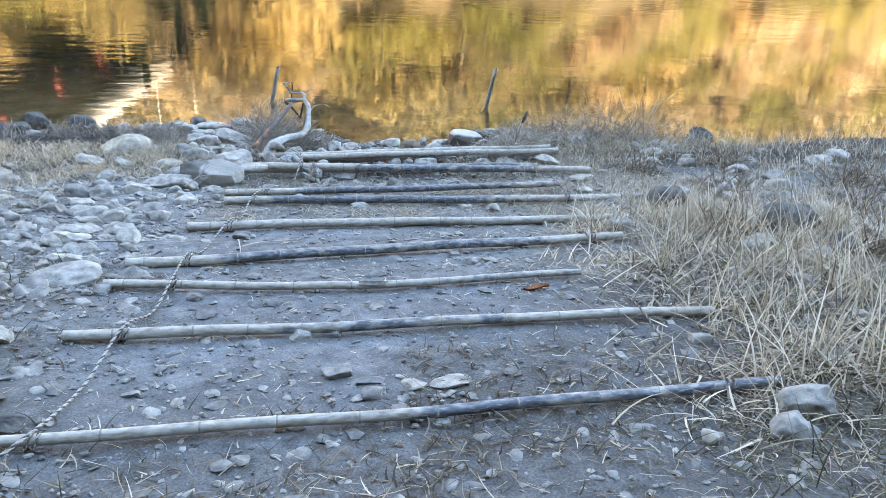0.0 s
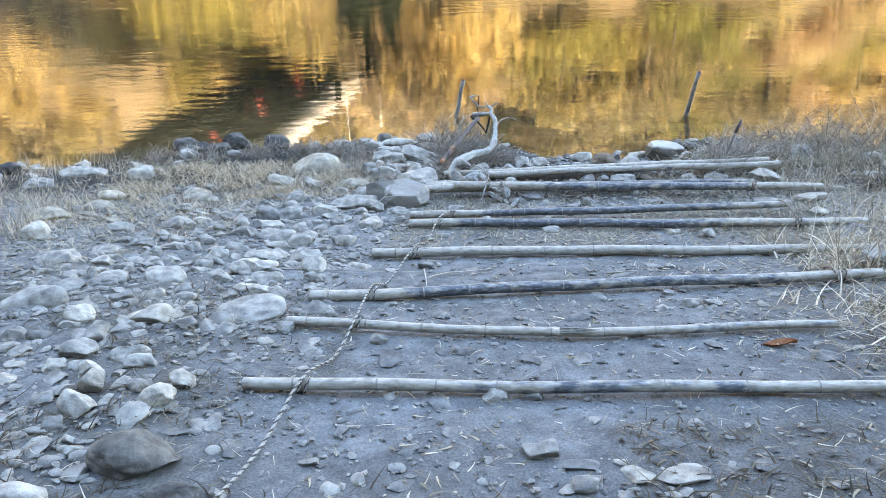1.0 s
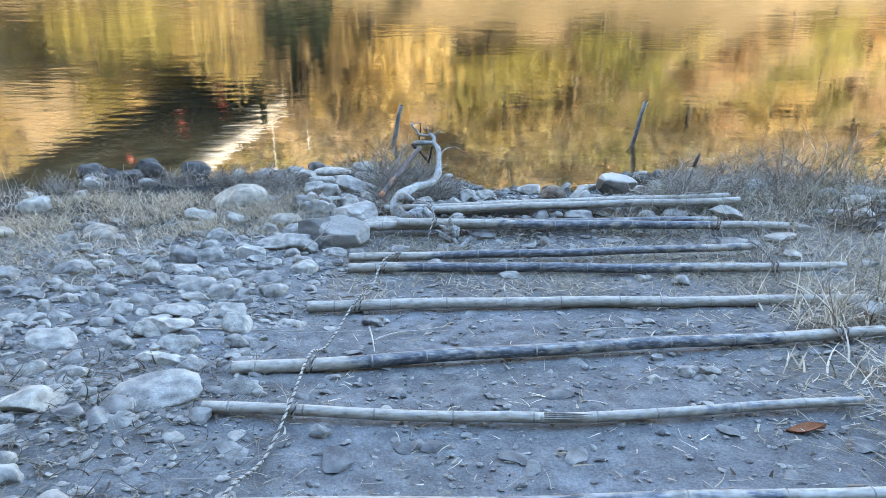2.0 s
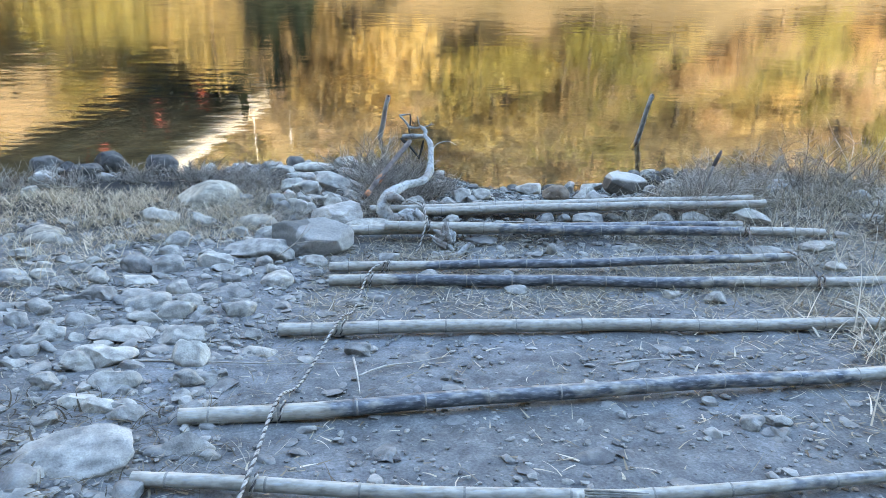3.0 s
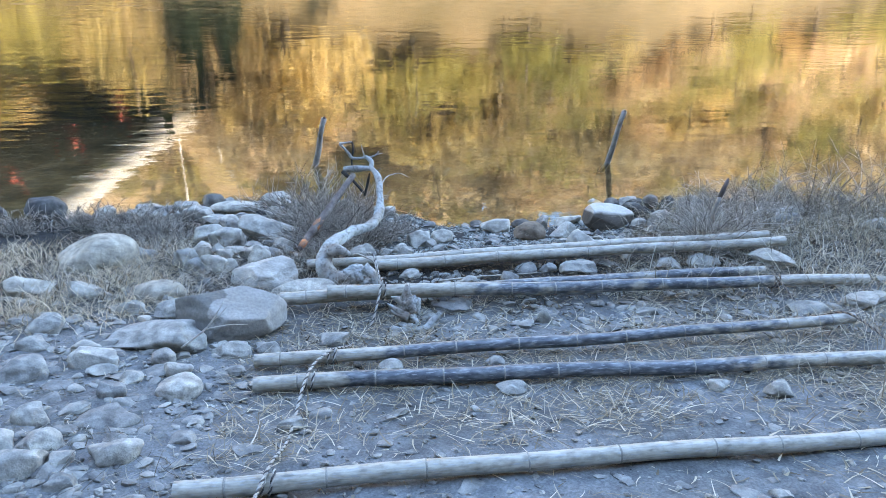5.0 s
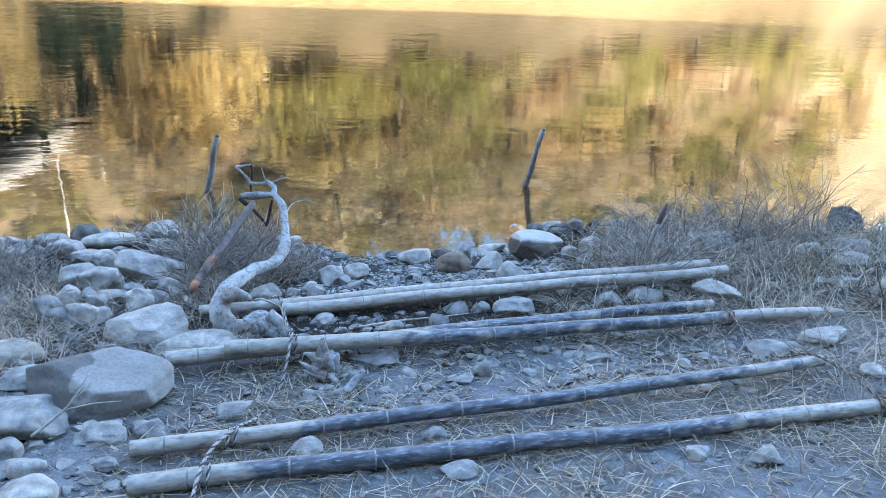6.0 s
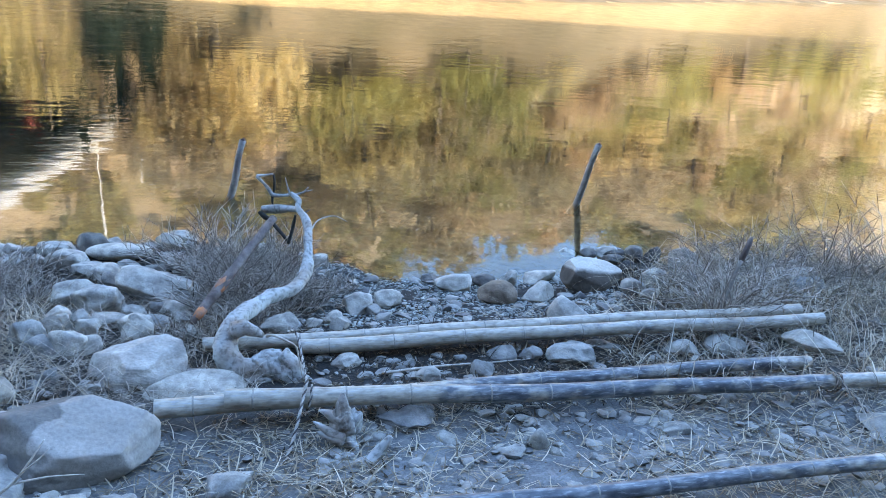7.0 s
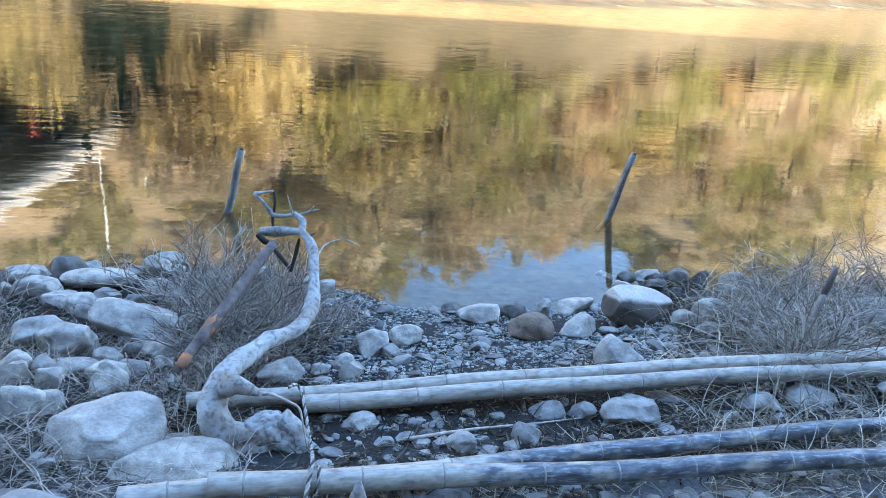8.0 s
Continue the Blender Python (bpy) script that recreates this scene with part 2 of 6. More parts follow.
def bamboo_mat():
    m, n, l, b = shader("weathered_bamboo", 0.33, spec=0.5)
    at = n.new("ShaderNodeAttribute")
    at.attribute_name = "stain"
    streak = noise_node(n, l, 17.0, 12, stretch=(0.75, 2.2, 2.2))
    fine = noise_node(n, l, 45.0, 5, stretch=(0.25, 3, 3), seed=2.0)
    blotch = noise_node(n, l, 11.0, 12, stretch=(0.9, 1.5, 1.5), seed=6.0)
    pale = ramp(n, l, streak, [(0.30, (0.226, 0.192, 0.151)), (0.42, (0.379, 0.322, 0.253)), (0.6, (0.463, 0.399, 0.322)), (0.75, (0.531, 0.461, 0.379))])
    grey = ramp(n, l, streak, [(0.34, (0.060, 0.063, 0.071)), (0.50, (0.112, 0.115, 0.124)), (0.60, (0.175, 0.176, 0.178)), (0.74, (0.300, 0.295, 0.286))])
    add = n.new("ShaderNodeMath")
    add.operation = "ADD"
    l.new(at.outputs["Fac"], add.inputs[0])
    sub = n.new("ShaderNodeMapRange")
    sub.inputs[1].default_value, sub.inputs[2].default_value = 0.3, 0.7
    sub.inputs[3].default_value, sub.inputs[4].default_value = -0.36, 0.36
    l.new(blotch, sub.inputs[0])
    l.new(sub.outputs[0], add.inputs[1])
    edge = ramp(n, l, add.outputs[0], [(0.32, (0, 0, 0)), (0.62, (1, 1, 1))])
    c = mix(n, l, pale, grey, edge)
    scratch = noise_node(n, l, 60.0, 6, stretch=(0.35, 1.8, 1.8), seed=12.0)
    c = mix(n, l, c, (0.368, 0.368, 0.360), ramp(n, l, scratch, [(0.55, (0, 0, 0)), (0.68, (0.75, 0.75, 0.75))]))
    grime = noise_node(n, l, 30.0, 8, stretch=(0.8, 1.6, 1.6), seed=15.0)
    c = mix(n, l, c, ramp(n, l, grime, [(0.34, (0.35, 0.34, 0.32)), (0.52, (1.05, 1.05, 1.05))]), 0.42, "MULTIPLY")
    c = mix(n, l, c, ramp(n, l, fine, [(0.3, (0.7, 0.7, 0.7)), (0.7, (1.1, 1.1, 1.1))]), 0.7, "MULTIPLY")
    l.new(c, b.inputs["Base Color"])
    bump(n, l, b, [(streak, 0.25, 0.004), (fine, 0.35, 0.002)])
    return m


def plain_mat(name, dark, light, scale=8.0, rough=0.8, stretch=None, depth=0.004, metal=0.0):
    m, n, l, b = shader(name, rough, metal)
    f = noise_node(n, l, scale, 6, stretch=stretch)
    g = noise_node(n, l, scale * 7, 5, stretch=stretch, seed=3.0)
    c = ramp(n, l, f, [(0.3, dark), (0.7, light)])
    c = mix(n, l, c, ramp(n, l, g, [(0.3, (0.7, 0.7, 0.7)), (0.7, (1.15, 1.15, 1.15))]), 0.7, "MULTIPLY")
    l.new(c, b.inputs["Base Color"])
    bump(n, l, b, [(f, 0.5, depth * 2), (g, 0.5, depth)])
    return m


def driftwood_mat():
    """Bleached wood with dark weathered patches, rusty stains and fine cracks."""
    m, n, l, b = shader("bleached_driftwood", 0.8, spec=0.25)
    big = noise_node(n, l, 5.0, 6)
    patch = noise_node(n, l, 3.4, 14, seed=5.0)
    grain = noise_node(n, l, 42.0, 8, seed=8.0)
    c = ramp(n, l, big, [(0.3, (0.275, 0.258, 0.236)), (0.7, (0.450, 0.432, 0.404))])
    c = mix(n, l, c, (0.215, 0.143, 0.097), ramp(n, l, noise_node(n, l, 3.6, 8, seed=11.0), [(0.56, (0, 0, 0)), (0.66, (0.678, 0.612, 0.552))]))
    c = mix(n, l, c, (0.105, 0.107, 0.110), ramp(n, l, patch, [(0.54, (0, 0, 0)), (0.72, (0.55, 0.55, 0.55))]))
    c = mix(n, l, c, ramp(n, l, grain, [(0.34, (0.42, 0.41, 0.40)), (0.5, (1.0, 1.0, 1.0)), (0.7, (1.12, 1.12, 1.12))]), 0.8, "MULTIPLY")
    l.new(c, b.inputs["Base Color"])
    bump(n, l, b, [(patch, -0.6, 0.010), (grain, 0.9, 0.006)])
    return m


def leaf_mat(name, stops):
    m, n, l, b = shader(name, 0.8, spec=0.15)
    isl = variation(n, True)
    c = ramp(n, l, isl, stops)
    ob = ramp(n, l, variation(n, False), [(0, (0.75, 0.78, 0.7)), (1, (1.2, 1.12, 1.1))])
    c = mix(n, l, c, ob, 1.0, "MULTIPLY")
    l.new(c, b.inputs["Base Color"])
    tr = n.new("ShaderNodeBsdfTranslucent")
    l.new(c, tr.inputs["Color"])
    ms = n.new("ShaderNodeMixShader")
    ms.inputs[0].default_value = 0.55
    l.new(b.outputs[0], ms.inputs[1])
    l.new(tr.outputs[0], ms.inputs[2])
    l.new(ms.outputs[0], n["Material Output"].inputs["Surface"])
    return m


MAT = {
    # the unseen hill behind is near black, so little light bounces off it
    "dirt": dirt_mat(), "bed": bed_mat(), "hill": hill_mat(), "beach": beach_mat(), "water": water_mat(), "back_hill": plain_mat("unseen_back_hill", (0.022, 0.024, 0.014), (0.07, 0.06, 0.04), 0.5, 0.95, depth=0.2), "bamboo": bamboo_mat(),
    "stone": stone_mat("grey_river_stone", (0.262, 0.232, 0.202), (0.460, 0.412, 0.358), 0.34),
    "pale": stone_mat("pale_river_stone", (0.305, 0.272, 0.235), (0.475, 0.428, 0.374), 0.2),
    "plain": plain_mat("light_grey_boulder", (0.288, 0.253, 0.217), (0.475, 0.418, 0.359), 2.2, 0.88, depth=0.010),
    "dark": stone_mat("dark_wet_stone", (0.068, 0.061, 0.057), (0.181, 0.161, 0.143), 0.4),
    "brown": stone_mat("brown_river_stone", (0.150, 0.107, 0.079), (0.238, 0.175, 0.132), 0.2),
    "boulder": boulder_mat(), "waterline": waterline_mat(),
    "gravel": stone_mat("loose_gravel", (0.195, 0.178, 0.160), (0.330, 0.307, 0.280), 0.5, 0.5, island=True),
    "chips": stone_mat("path_stone_chips", (0.165, 0.152, 0.140), (0.320, 0.300, 0.276), 0.5, 0.5, island=True),
    "slab": stone_mat("dusty_grey_stone", (0.225, 0.204, 0.182), (0.380, 0.350, 0.314), 0.30),
    "tan_stone": stone_mat("dusty_tan_stone", (0.270, 0.225, 0.176), (0.420, 0.362, 0.296), 0.2),
    "cobble": stone_mat("dusty_grey_cobbles", (0.215, 0.198, 0.180), (0.335, 0.313, 0.286), 0.30, 0.5, island=True),
    "path_stone": stone_mat("dusty_path_stone", (0.140, 0.132, 0.125), (0.245, 0.234, 0.222), 0.35, 0.5, island=True),
    "wet_gravel": stone_mat("damp_shore_gravel", (0.150, 0.152, 0.138), (0.400, 0.400, 0.368), 0.75, 0.5, island=True),
    "straw": straw_mat("dry_straw", [(0, (0.133, 0.095, 0.062)), (0.45, (0.314, 0.245, 0.167)), (0.85, (0.476, 0.391, 0.283)), (1, (0.646, 0.541, 0.410))]),
    "grass": straw_mat("dry_pale_grass", [(0, (0.153, 0.110, 0.074)), (0.45, (0.390, 0.302, 0.213)), (0.85, (0.599, 0.481, 0.357)), (1, (0.791, 0.653, 0.497))]),
    "hay": straw_mat("soft_yellow_grass", [(0, (0.249, 0.182, 0.117)), (0.5, (0.522, 0.393, 0.265)), (1, (0.709, 0.550, 0.390))]),
    "stalk": straw_mat("grey_dry_stalks", [(0, (0.144, 0.117, 0.097)), (0.5, (0.356, 0.299, 0.247)), (1, (0.640, 0.534, 0.434))]),
    "twig": straw_mat("dead_twigs", [(0, (0.116, 0.092, 0.075)), (0.45, (0.324, 0.266, 0.221)), (1, (0.647, 0.553, 0.462))]),
    "brown_twig": straw_mat("brown_dead_twigs", [(0, (0.068, 0.046, 0.031)), (0.5, (0.186, 0.133, 0.092)), (1, (0.407, 0.316, 0.230))]),
    "litter": straw_mat("fallen_leaves", [(0, (0.035, 0.025, 0.017)), (0.6, (0.105, 0.076, 0.050)), (1, (0.24, 0.190, 0.135))]),
    "bank_straw": straw_mat("grey_brown_straw", [(0, (0.070, 0.055, 0.040)), (0.5, (0.190, 0.160, 0.122)), (1, (0.36, 0.315, 0.25))]),
    "pole_stem": straw_mat("pale_grey_stems", [(0, (0.20, 0.165, 0.130)), (0.5, (0.34, 0.29, 0.235)), (1, (0.50, 0.445, 0.37))]),
    "undergrowth": straw_mat("undergrowth_with_shade", [(0, (0.030, 0.022, 0.014)), (0.5, (0.085, 0.068, 0.040)), (0.85, (0.140, 0.128, 0.070)), (1, (0.26, 0.20, 0.13))]),
    # damp litter, near black so it also gives the shade in the gaps
    "dark_litter": straw_mat("damp_litter_gap_shade", [(0, (0.011, 0.008, 0.006)), (0.6, (0.043, 0.031, 0.022)), (1, (0.124, 0.090, 0.064))]),
    "driftwood": driftwood_mat(),
    "pale_twig": plain_mat("bare_pale_twig", (0.316, 0.265, 0.216), (0.565, 0.484, 0.405), 30.0, depth=0.001),
    "stick": plain_mat("grey_weathered_stick", (0.176, 0.151, 0.129), (0.353, 0.306, 0.266), 12.0),
    "bark": plain_mat("reddish_brown_bark", (0.070, 0.046, 0.038), (0.235, 0.176, 0.150), 14.0),
    "dark_stake": plain_mat("dark_brown_stake", (0.060, 0.045, 0.042), (0.165, 0.125, 0.115), 16.0),
    "dark_bark": plain_mat("black_branch_bark", (0.012, 0.011, 0.010), (0.045, 0.040, 0.035), 30.0, 0.6),
    "rust": plain_mat("rust_red_leaf", (0.22, 0.075, 0.035), (0.40, 0.15, 0.07), 20.0),
    "orange": plain_mat("worn_orange_paint", (0.24, 0.14, 0.10), (0.56, 0.17, 0.05), 22.0),
    "rope_light": plain_mat("white_rope", (0.272, 0.240, 0.210), (0.494, 0.437, 0.379), 60.0, depth=0.001),
    "rope_dark": plain_mat("black_rope", (0.045, 0.037, 0.035), (0.124, 0.102, 0.092), 60.0, depth=0.001),
    "rope_brown": plain_mat("brown_rope", (0.158, 0.112, 0.083), (0.339, 0.255, 0.193), 60.0, depth=0.001),
    "inside": plain_mat("bamboo_inside", (0.034, 0.026, 0.018), (0.079, 0.061, 0.046), 30.0),
    "node": plain_mat("bamboo_node", (0.19, 0.168, 0.142), (0.36, 0.325, 0.280), 40.0, depth=0.002),
    "trunk": plain_mat("tree_bark", (0.06, 0.048, 0.038), (0.16, 0.13, 0.10), 3.0, depth=0.03),
    "leaf_gold": leaf_mat("golden_leaves", [(0, (0.492, 0.408, 0.198)), (0.5, (0.588, 0.486, 0.246)), (1, (0.684, 0.570, 0.312))]),
    "leaf_tan": leaf_mat("tan_leaves", [(0, (0.456, 0.360, 0.234)), (0.5, (0.564, 0.450, 0.300)), (1, (0.672, 0.546, 0.378))]),
    "leaf_olive": leaf_mat("olive_leaves", [(0, (0.270, 0.258, 0.102)), (0.5, (0.378, 0.358, 0.142)), (1, (0.480, 0.446, 0.192))]),
    "leaf_brown": leaf_mat("dull_brown_leaves", [(0, (0.336, 0.254, 0.154)), (0.5, (0.432, 0.336, 0.210)), (1, (0.540, 0.426, 0.278))]),
    "leaf_dark": leaf_mat("dark_needles", [(0, (0.012, 0.026, 0.020)), (0.5, (0.024, 0.046, 0.034)), (1, (0.045, 0.075, 0.048))]),
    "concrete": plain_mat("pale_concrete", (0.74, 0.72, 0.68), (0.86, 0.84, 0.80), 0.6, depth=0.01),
    # concrete with the shade under the bridge put into its colour
    "soffit": plain_mat("shade_dark_concrete", (0.10, 0.095, 0.09), (0.20, 0.19, 0.18), 0.6, depth=0.01),
    "red_paint": plain_mat("red_steel_paint", (0.26, 0.050, 0.048), (0.40, 0.095, 0.09), 1.5, 0.5, depth=0.002),
    "rail": plain_mat("white_rail_paint", (0.70, 0.70, 0.68), (0.82, 0.82, 0.80), 2.0, 0.5, depth=0.001),
}


# ---- building helpers ----
def mesh_of(name, verts, faces, mats, smooth=True, index=None, sharp=None):
    me = bpy.data.meshes.new(name)
    me.from_pydata([tuple(v) for v in verts], [], [tuple(f) for f in faces])
    for m in mats if isinstance(mats, (list, tuple)) else [mats]:
        me.materials.append(m)
    if smooth:
        me.polygons.foreach_set("use_smooth", [True] * len(me.polygons))
    if index is not None:
        me.polygons.foreach_set("material_index", index)
    if sharp:
        me.set_sharp_from_angle(angle=radians(sharp))
    me.update()
    return me


def part(name, geo, material, parent, label="", smooth=True, sharp=None):
    """One mesh object under a thing or a part; geo is (verts, faces) in the thing's frame, or a mesh."""
    me = geo if isinstance(geo, bpy.types.Mesh) else mesh_of(name, geo[0], geo[1], material, smooth, sharp=sharp)
    ob = new(name, me)
    ob.parent = parent
    return tagged(ob, label)


def thing(name, label, category, m=None, group="", kind="", data=None):
    ob = new(name, data)
    ob.matrix_world = m if m is not None else SLOPE
    return tagged(ob, label, category, group, kind)


def frames_along(pts):
    pts = [Vector(p) for p in pts]
    tang = [(pts[min(i + 1, len(pts) - 1)] - pts[max(i - 1, 0)]).normalized() for i in range(len(pts))]
    side = tang[0].orthogonal().normalized()
    out = []
    for p, t in zip(pts, tang):
        side = (side - t * side.dot(t)).normalized()
        out.append((p, side, t.cross(side)))
    return out


def tube(pts, radii, sides=8, caps=True, wobble=0.0, seed=0):
    verts, faces = [], []
    rnd = random.Random(seed)
    if not isinstance(radii, (list, tuple)):
        radii = [radii] * len(pts)
    for (p, s, b), r in zip(frames_along(pts), radii):
        for k in range(sides):
            a = 2 * math.pi * k / sides
            q = r * (1 + wobble * (rnd.random() - 0.5))
            verts.append(p + s * (q * math.cos(a)) + b * (q * math.sin(a)))
    for i in range(len(pts) - 1):
        for k in range(sides):
            j = (k + 1) % sides
            faces.append((i * sides + k, i * sides + j, (i + 1) * sides + j, (i + 1) * sides + k))
    if caps:
        faces.append(tuple(range(sides))[::-1])
        faces.append(tuple(range((len(pts) - 1) * sides, len(pts) * sides)))
    return verts, faces


def join(geos):
    verts, faces = [], []
    for v, f in geos:
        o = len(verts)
        verts += list(v)
        faces += [tuple(i + o for i in q) for q in f]
    return verts, faces


def smooth_path(pts, steps=6):
    """A rounded line through the points."""
    pts = [Vector(p) for p in pts]
    out = []
    for i in range(len(pts) - 1):
        a, b, c, d = pts[max(i - 1, 0)], pts[i], pts[i + 1], pts[min(i + 2, len(pts) - 1)]
        for k in range(steps):
            t = k / steps
            out.append(0.5 * ((2 * b) + (c - a) * t + (2 * a - 5 * b + 4 * c - d) * t * t + (3 * b - a - 3 * c + d) * t ** 3))
    return out + [pts[-1]]


def spread(values, steps):
    return [float(v) for v in np.interp(np.linspace(0, len(values) - 1, (len(values) - 1) * steps + 1), range(len(values)), values)]


def box(x0, y0, z0, x1, y1, z1):
    v = [(x, y, z) for z in (z0, z1) for y in (y0, y1) for x in (x0, x1)]
    return v, [(0, 2, 3, 1), (4, 5, 7, 6), (0, 1, 5, 4), (1, 3, 7, 5), (3, 2, 6, 7), (2, 0, 4, 6)]


# ---- the lie of the land ----
def ease(a, b, v):
    k = np.clip((v - a) / (b - a), 0, 1)
    return k * k * (3 - 2 * k)


def water_s(x, y):
    w = SLOPE[2]
    return -(w[0] * x + w[1] * y + w[3]) / w[2]


BANK_Y, BANK_Z = [-40, -3, 2.8, 3.7, 4.5, 5, 6, 7, 7.8, 8.4, 9, 9.8, 12], [-.1, -.1, -.15, -.14, -.125, -.165, -.21, -.215, -.2, -.16, -.13, -.12, -.05]
SHORE_X = [-9, -6, -4.4, -2.3, -1.55, -.6, 0, .25, .8, 1.35, 1.75, 2.12, 2.66, 4, 5.2, 8]
SHORE_Y = [10.2, 10.3, 10.7, 11.1, 11.2, 11.0, 10.69, 10.42, 10.34, 10.34, 10.43, 10.72, 10.70, 10.4, 10.2, 10.8]


def bank(x, y):
    """Height of the near bank in the slope's own frame."""
    x, y = np.asarray(x, float), np.asarray(y, float)
    base = np.interp(y, BANK_Y, BANK_Z) + .06 * ease(-.9, -2.0, x) + .05 * ease(1.9, 3.0, x)
    base = base - .05 * ease(-.2, .3, x) * ease(1.9, 1.4, x) * ease(9.2, 9.8, y)
    shore = np.interp(x, SHORE_X, SHORE_Y)
    d = shore - y
    k = ease(0, .9, d)
    dry = water_s(x, shore) * (1 - k) + base * k
    wet = water_s(x, y) - np.minimum(.25 * np.maximum(-d, 0), 1.6)
    return np.where(d > 0, dry, wet)


def at(x, y, dz=0.0):
    return Vector((x, y, float(bank(x, y)) + dz))


FAR_X, FAR_Y = [-400, -60, -5, 14, 30, 53, 100, 400], [60, 38, 34, 40, 50, 62, 90, 260]


def land(x, y):
    """World height of the ground at world x, y."""
    inv = SLOPE.inverted()
    z = np.zeros_like(x)
    for _ in range(5):
        xs = inv[0][0] * x + inv[0][1] * y + inv[0][2] * z + inv[0][3]
        ys = inv[1][0] * x + inv[1][1] * y + inv[1][2] * z + inv[1][3]
        zs = inv[2][0] * x + inv[2][1] * y + inv[2][2] * z + inv[2][3]
        z = z + (bank(xs, np.minimum(ys, 40.0)) - zs)
    near = z
    rough = np.array([noise.fractal(Vector((a * 0.05, b * 0.05, 3.3)), 1.0, 2.0, 4) for a, b in zip(x.ravel(), y.ravel())]).reshape(x.shape)
    # steep unseen hill behind, added to keep sun and sky off the bank
    back = np.maximum(-y - 3.2, 0)
    near = np.where(y < -3.2, np.minimum(near, 3.6 + 0 * near) + np.minimum(back * 3.2, 34) + rough * np.minimum(back * .1, 1.5), near)
    d = y - np.interp(x, FAR_X, FAR_Y)
    away = np.hypot(x, y - 6)
    saddle = np.interp(np.degrees(np.arctan2(x, np.maximum(y - 6, 0.1))), [-60, 4, 7, 8.5, 10, 17, 19.5, 24, 27.5, 30, 34, 60], [27, 29, 27, 23, 21.4, 21.6, 20.2, 19.0, 19.2, 22, 25, 26])
    top = np.maximum(np.tan(np.radians(saddle)) * np.minimum(away, 190) - 2.3, 1.0)
    rise = np.maximum(d - 3, 0) * (0.85 + 1.7 * ease(25, 95, x)) * (1 - 0.74 * ease(-27, -20, x) * (1 - ease(-8, -3, x)) * (1 - ease(58, 76, y)))
    hill = top * np.tanh((rise / top) ** 2) ** 0.5 + 0.07 * np.clip(d, -30, 7) + rough * np.clip((d - 4) * .1, 0, 2.0)
    return np.where(d > -18, np.maximum(np.where(y > 15, hill, near), np.where(d < 0, -2.2, -9)), near)


def axis(lo, hi, fine, a, b, grow=1.16):
    """Grid lines: fine between a and b, wider and wider outside."""
    mid = list(np.arange(a, b + 1e-6, fine))
    left, s, v = [], fine, a
    while v > lo:
        s = min(s * grow, 7 if abs(v) < 150 else 30)
        v -= s
        left.append(v)
    right, s, v = [], fine, b
    while v < hi:
        s = min(s * grow, 7 if abs(v) < 150 else 30)
        v += s
        right.append(v)
    return np.array(left[::-1] + mid + right)


gx, gy = axis(-420, 420, 0.06, -4.6, 4.8, 1.12), axis(-160, 420, 0.06, 1.2, 11.6, 1.08)
GX, GY = np.meshgrid(gx, gy)
GZ = land(GX, GY)
near_zone = (np.abs(GX) < 12) & (GY > -6) & (GY < 12.5)
for j, i in zip(*np.nonzero(near_zone)):
    v = Vector((GX[j, i], GY[j, i], 0))
    GZ[j, i] += 0.016 * noise.fractal(v * 2.3, 1.0, 2.0, 3) + 0.007 * noise.fractal(v * 11.0, 0.9, 2.0, 3)
nx, ny = len(gx), len(gy)
verts = np.stack([GX.ravel(), GY.ravel(), GZ.ravel()], 1)
idx = np.arange(nx * ny).reshape(ny, nx)
quads = np.stack([idx[:-1, :-1].ravel(), idx[:-1, 1:].ravel(), idx[1:, 1:].ravel(), idx[1:, :-1].ravel()], 1)
cx, cy, cz = (verts[quads].mean(1)[:, k] for k in range(3))
far_d = cy - np.interp(cx, FAR_X, FAR_Y)
kind_of = np.where(cy > 15, np.where(far_d > 2.0, 2, np.where(far_d > -1.0, 3, 1)), np.where(cz < -0.02, 1, np.where(cy < -3.6, 4, 0)))
ground = new("ground", mesh_of("ground", verts.tolist(), quads.tolist(), [MAT["dirt"], MAT["bed"], MAT["hill"], MAT["beach"], MAT["back_hill"]], index=kind_of.astype(int).tolist()))
tagged(ground, "grey gravelly riverbank sloping down into the river, with golden hills beyond", "ground", kind="structure")

wx, wy = axis(-400, 400, 4, -20, 20), axis(8.6, 330, 4, 8.6, 40)
wv = [(x, y, 0.0) for y in wy for x in wx]
wq = [(j * len(wx) + i, j * len(wx) + i + 1, (j + 1) * len(wx) + i + 1, (j + 1) * len(wx) + i) for j in range(len(wy) - 1) for i in range(len(wx) - 1)]
water = new("water", mesh_of("water", wv, wq, MAT["water"]))
water.visible_shadow = False
tagged(water, "calm brown river water reflecting golden sunlit hills", "river", kind="structure")


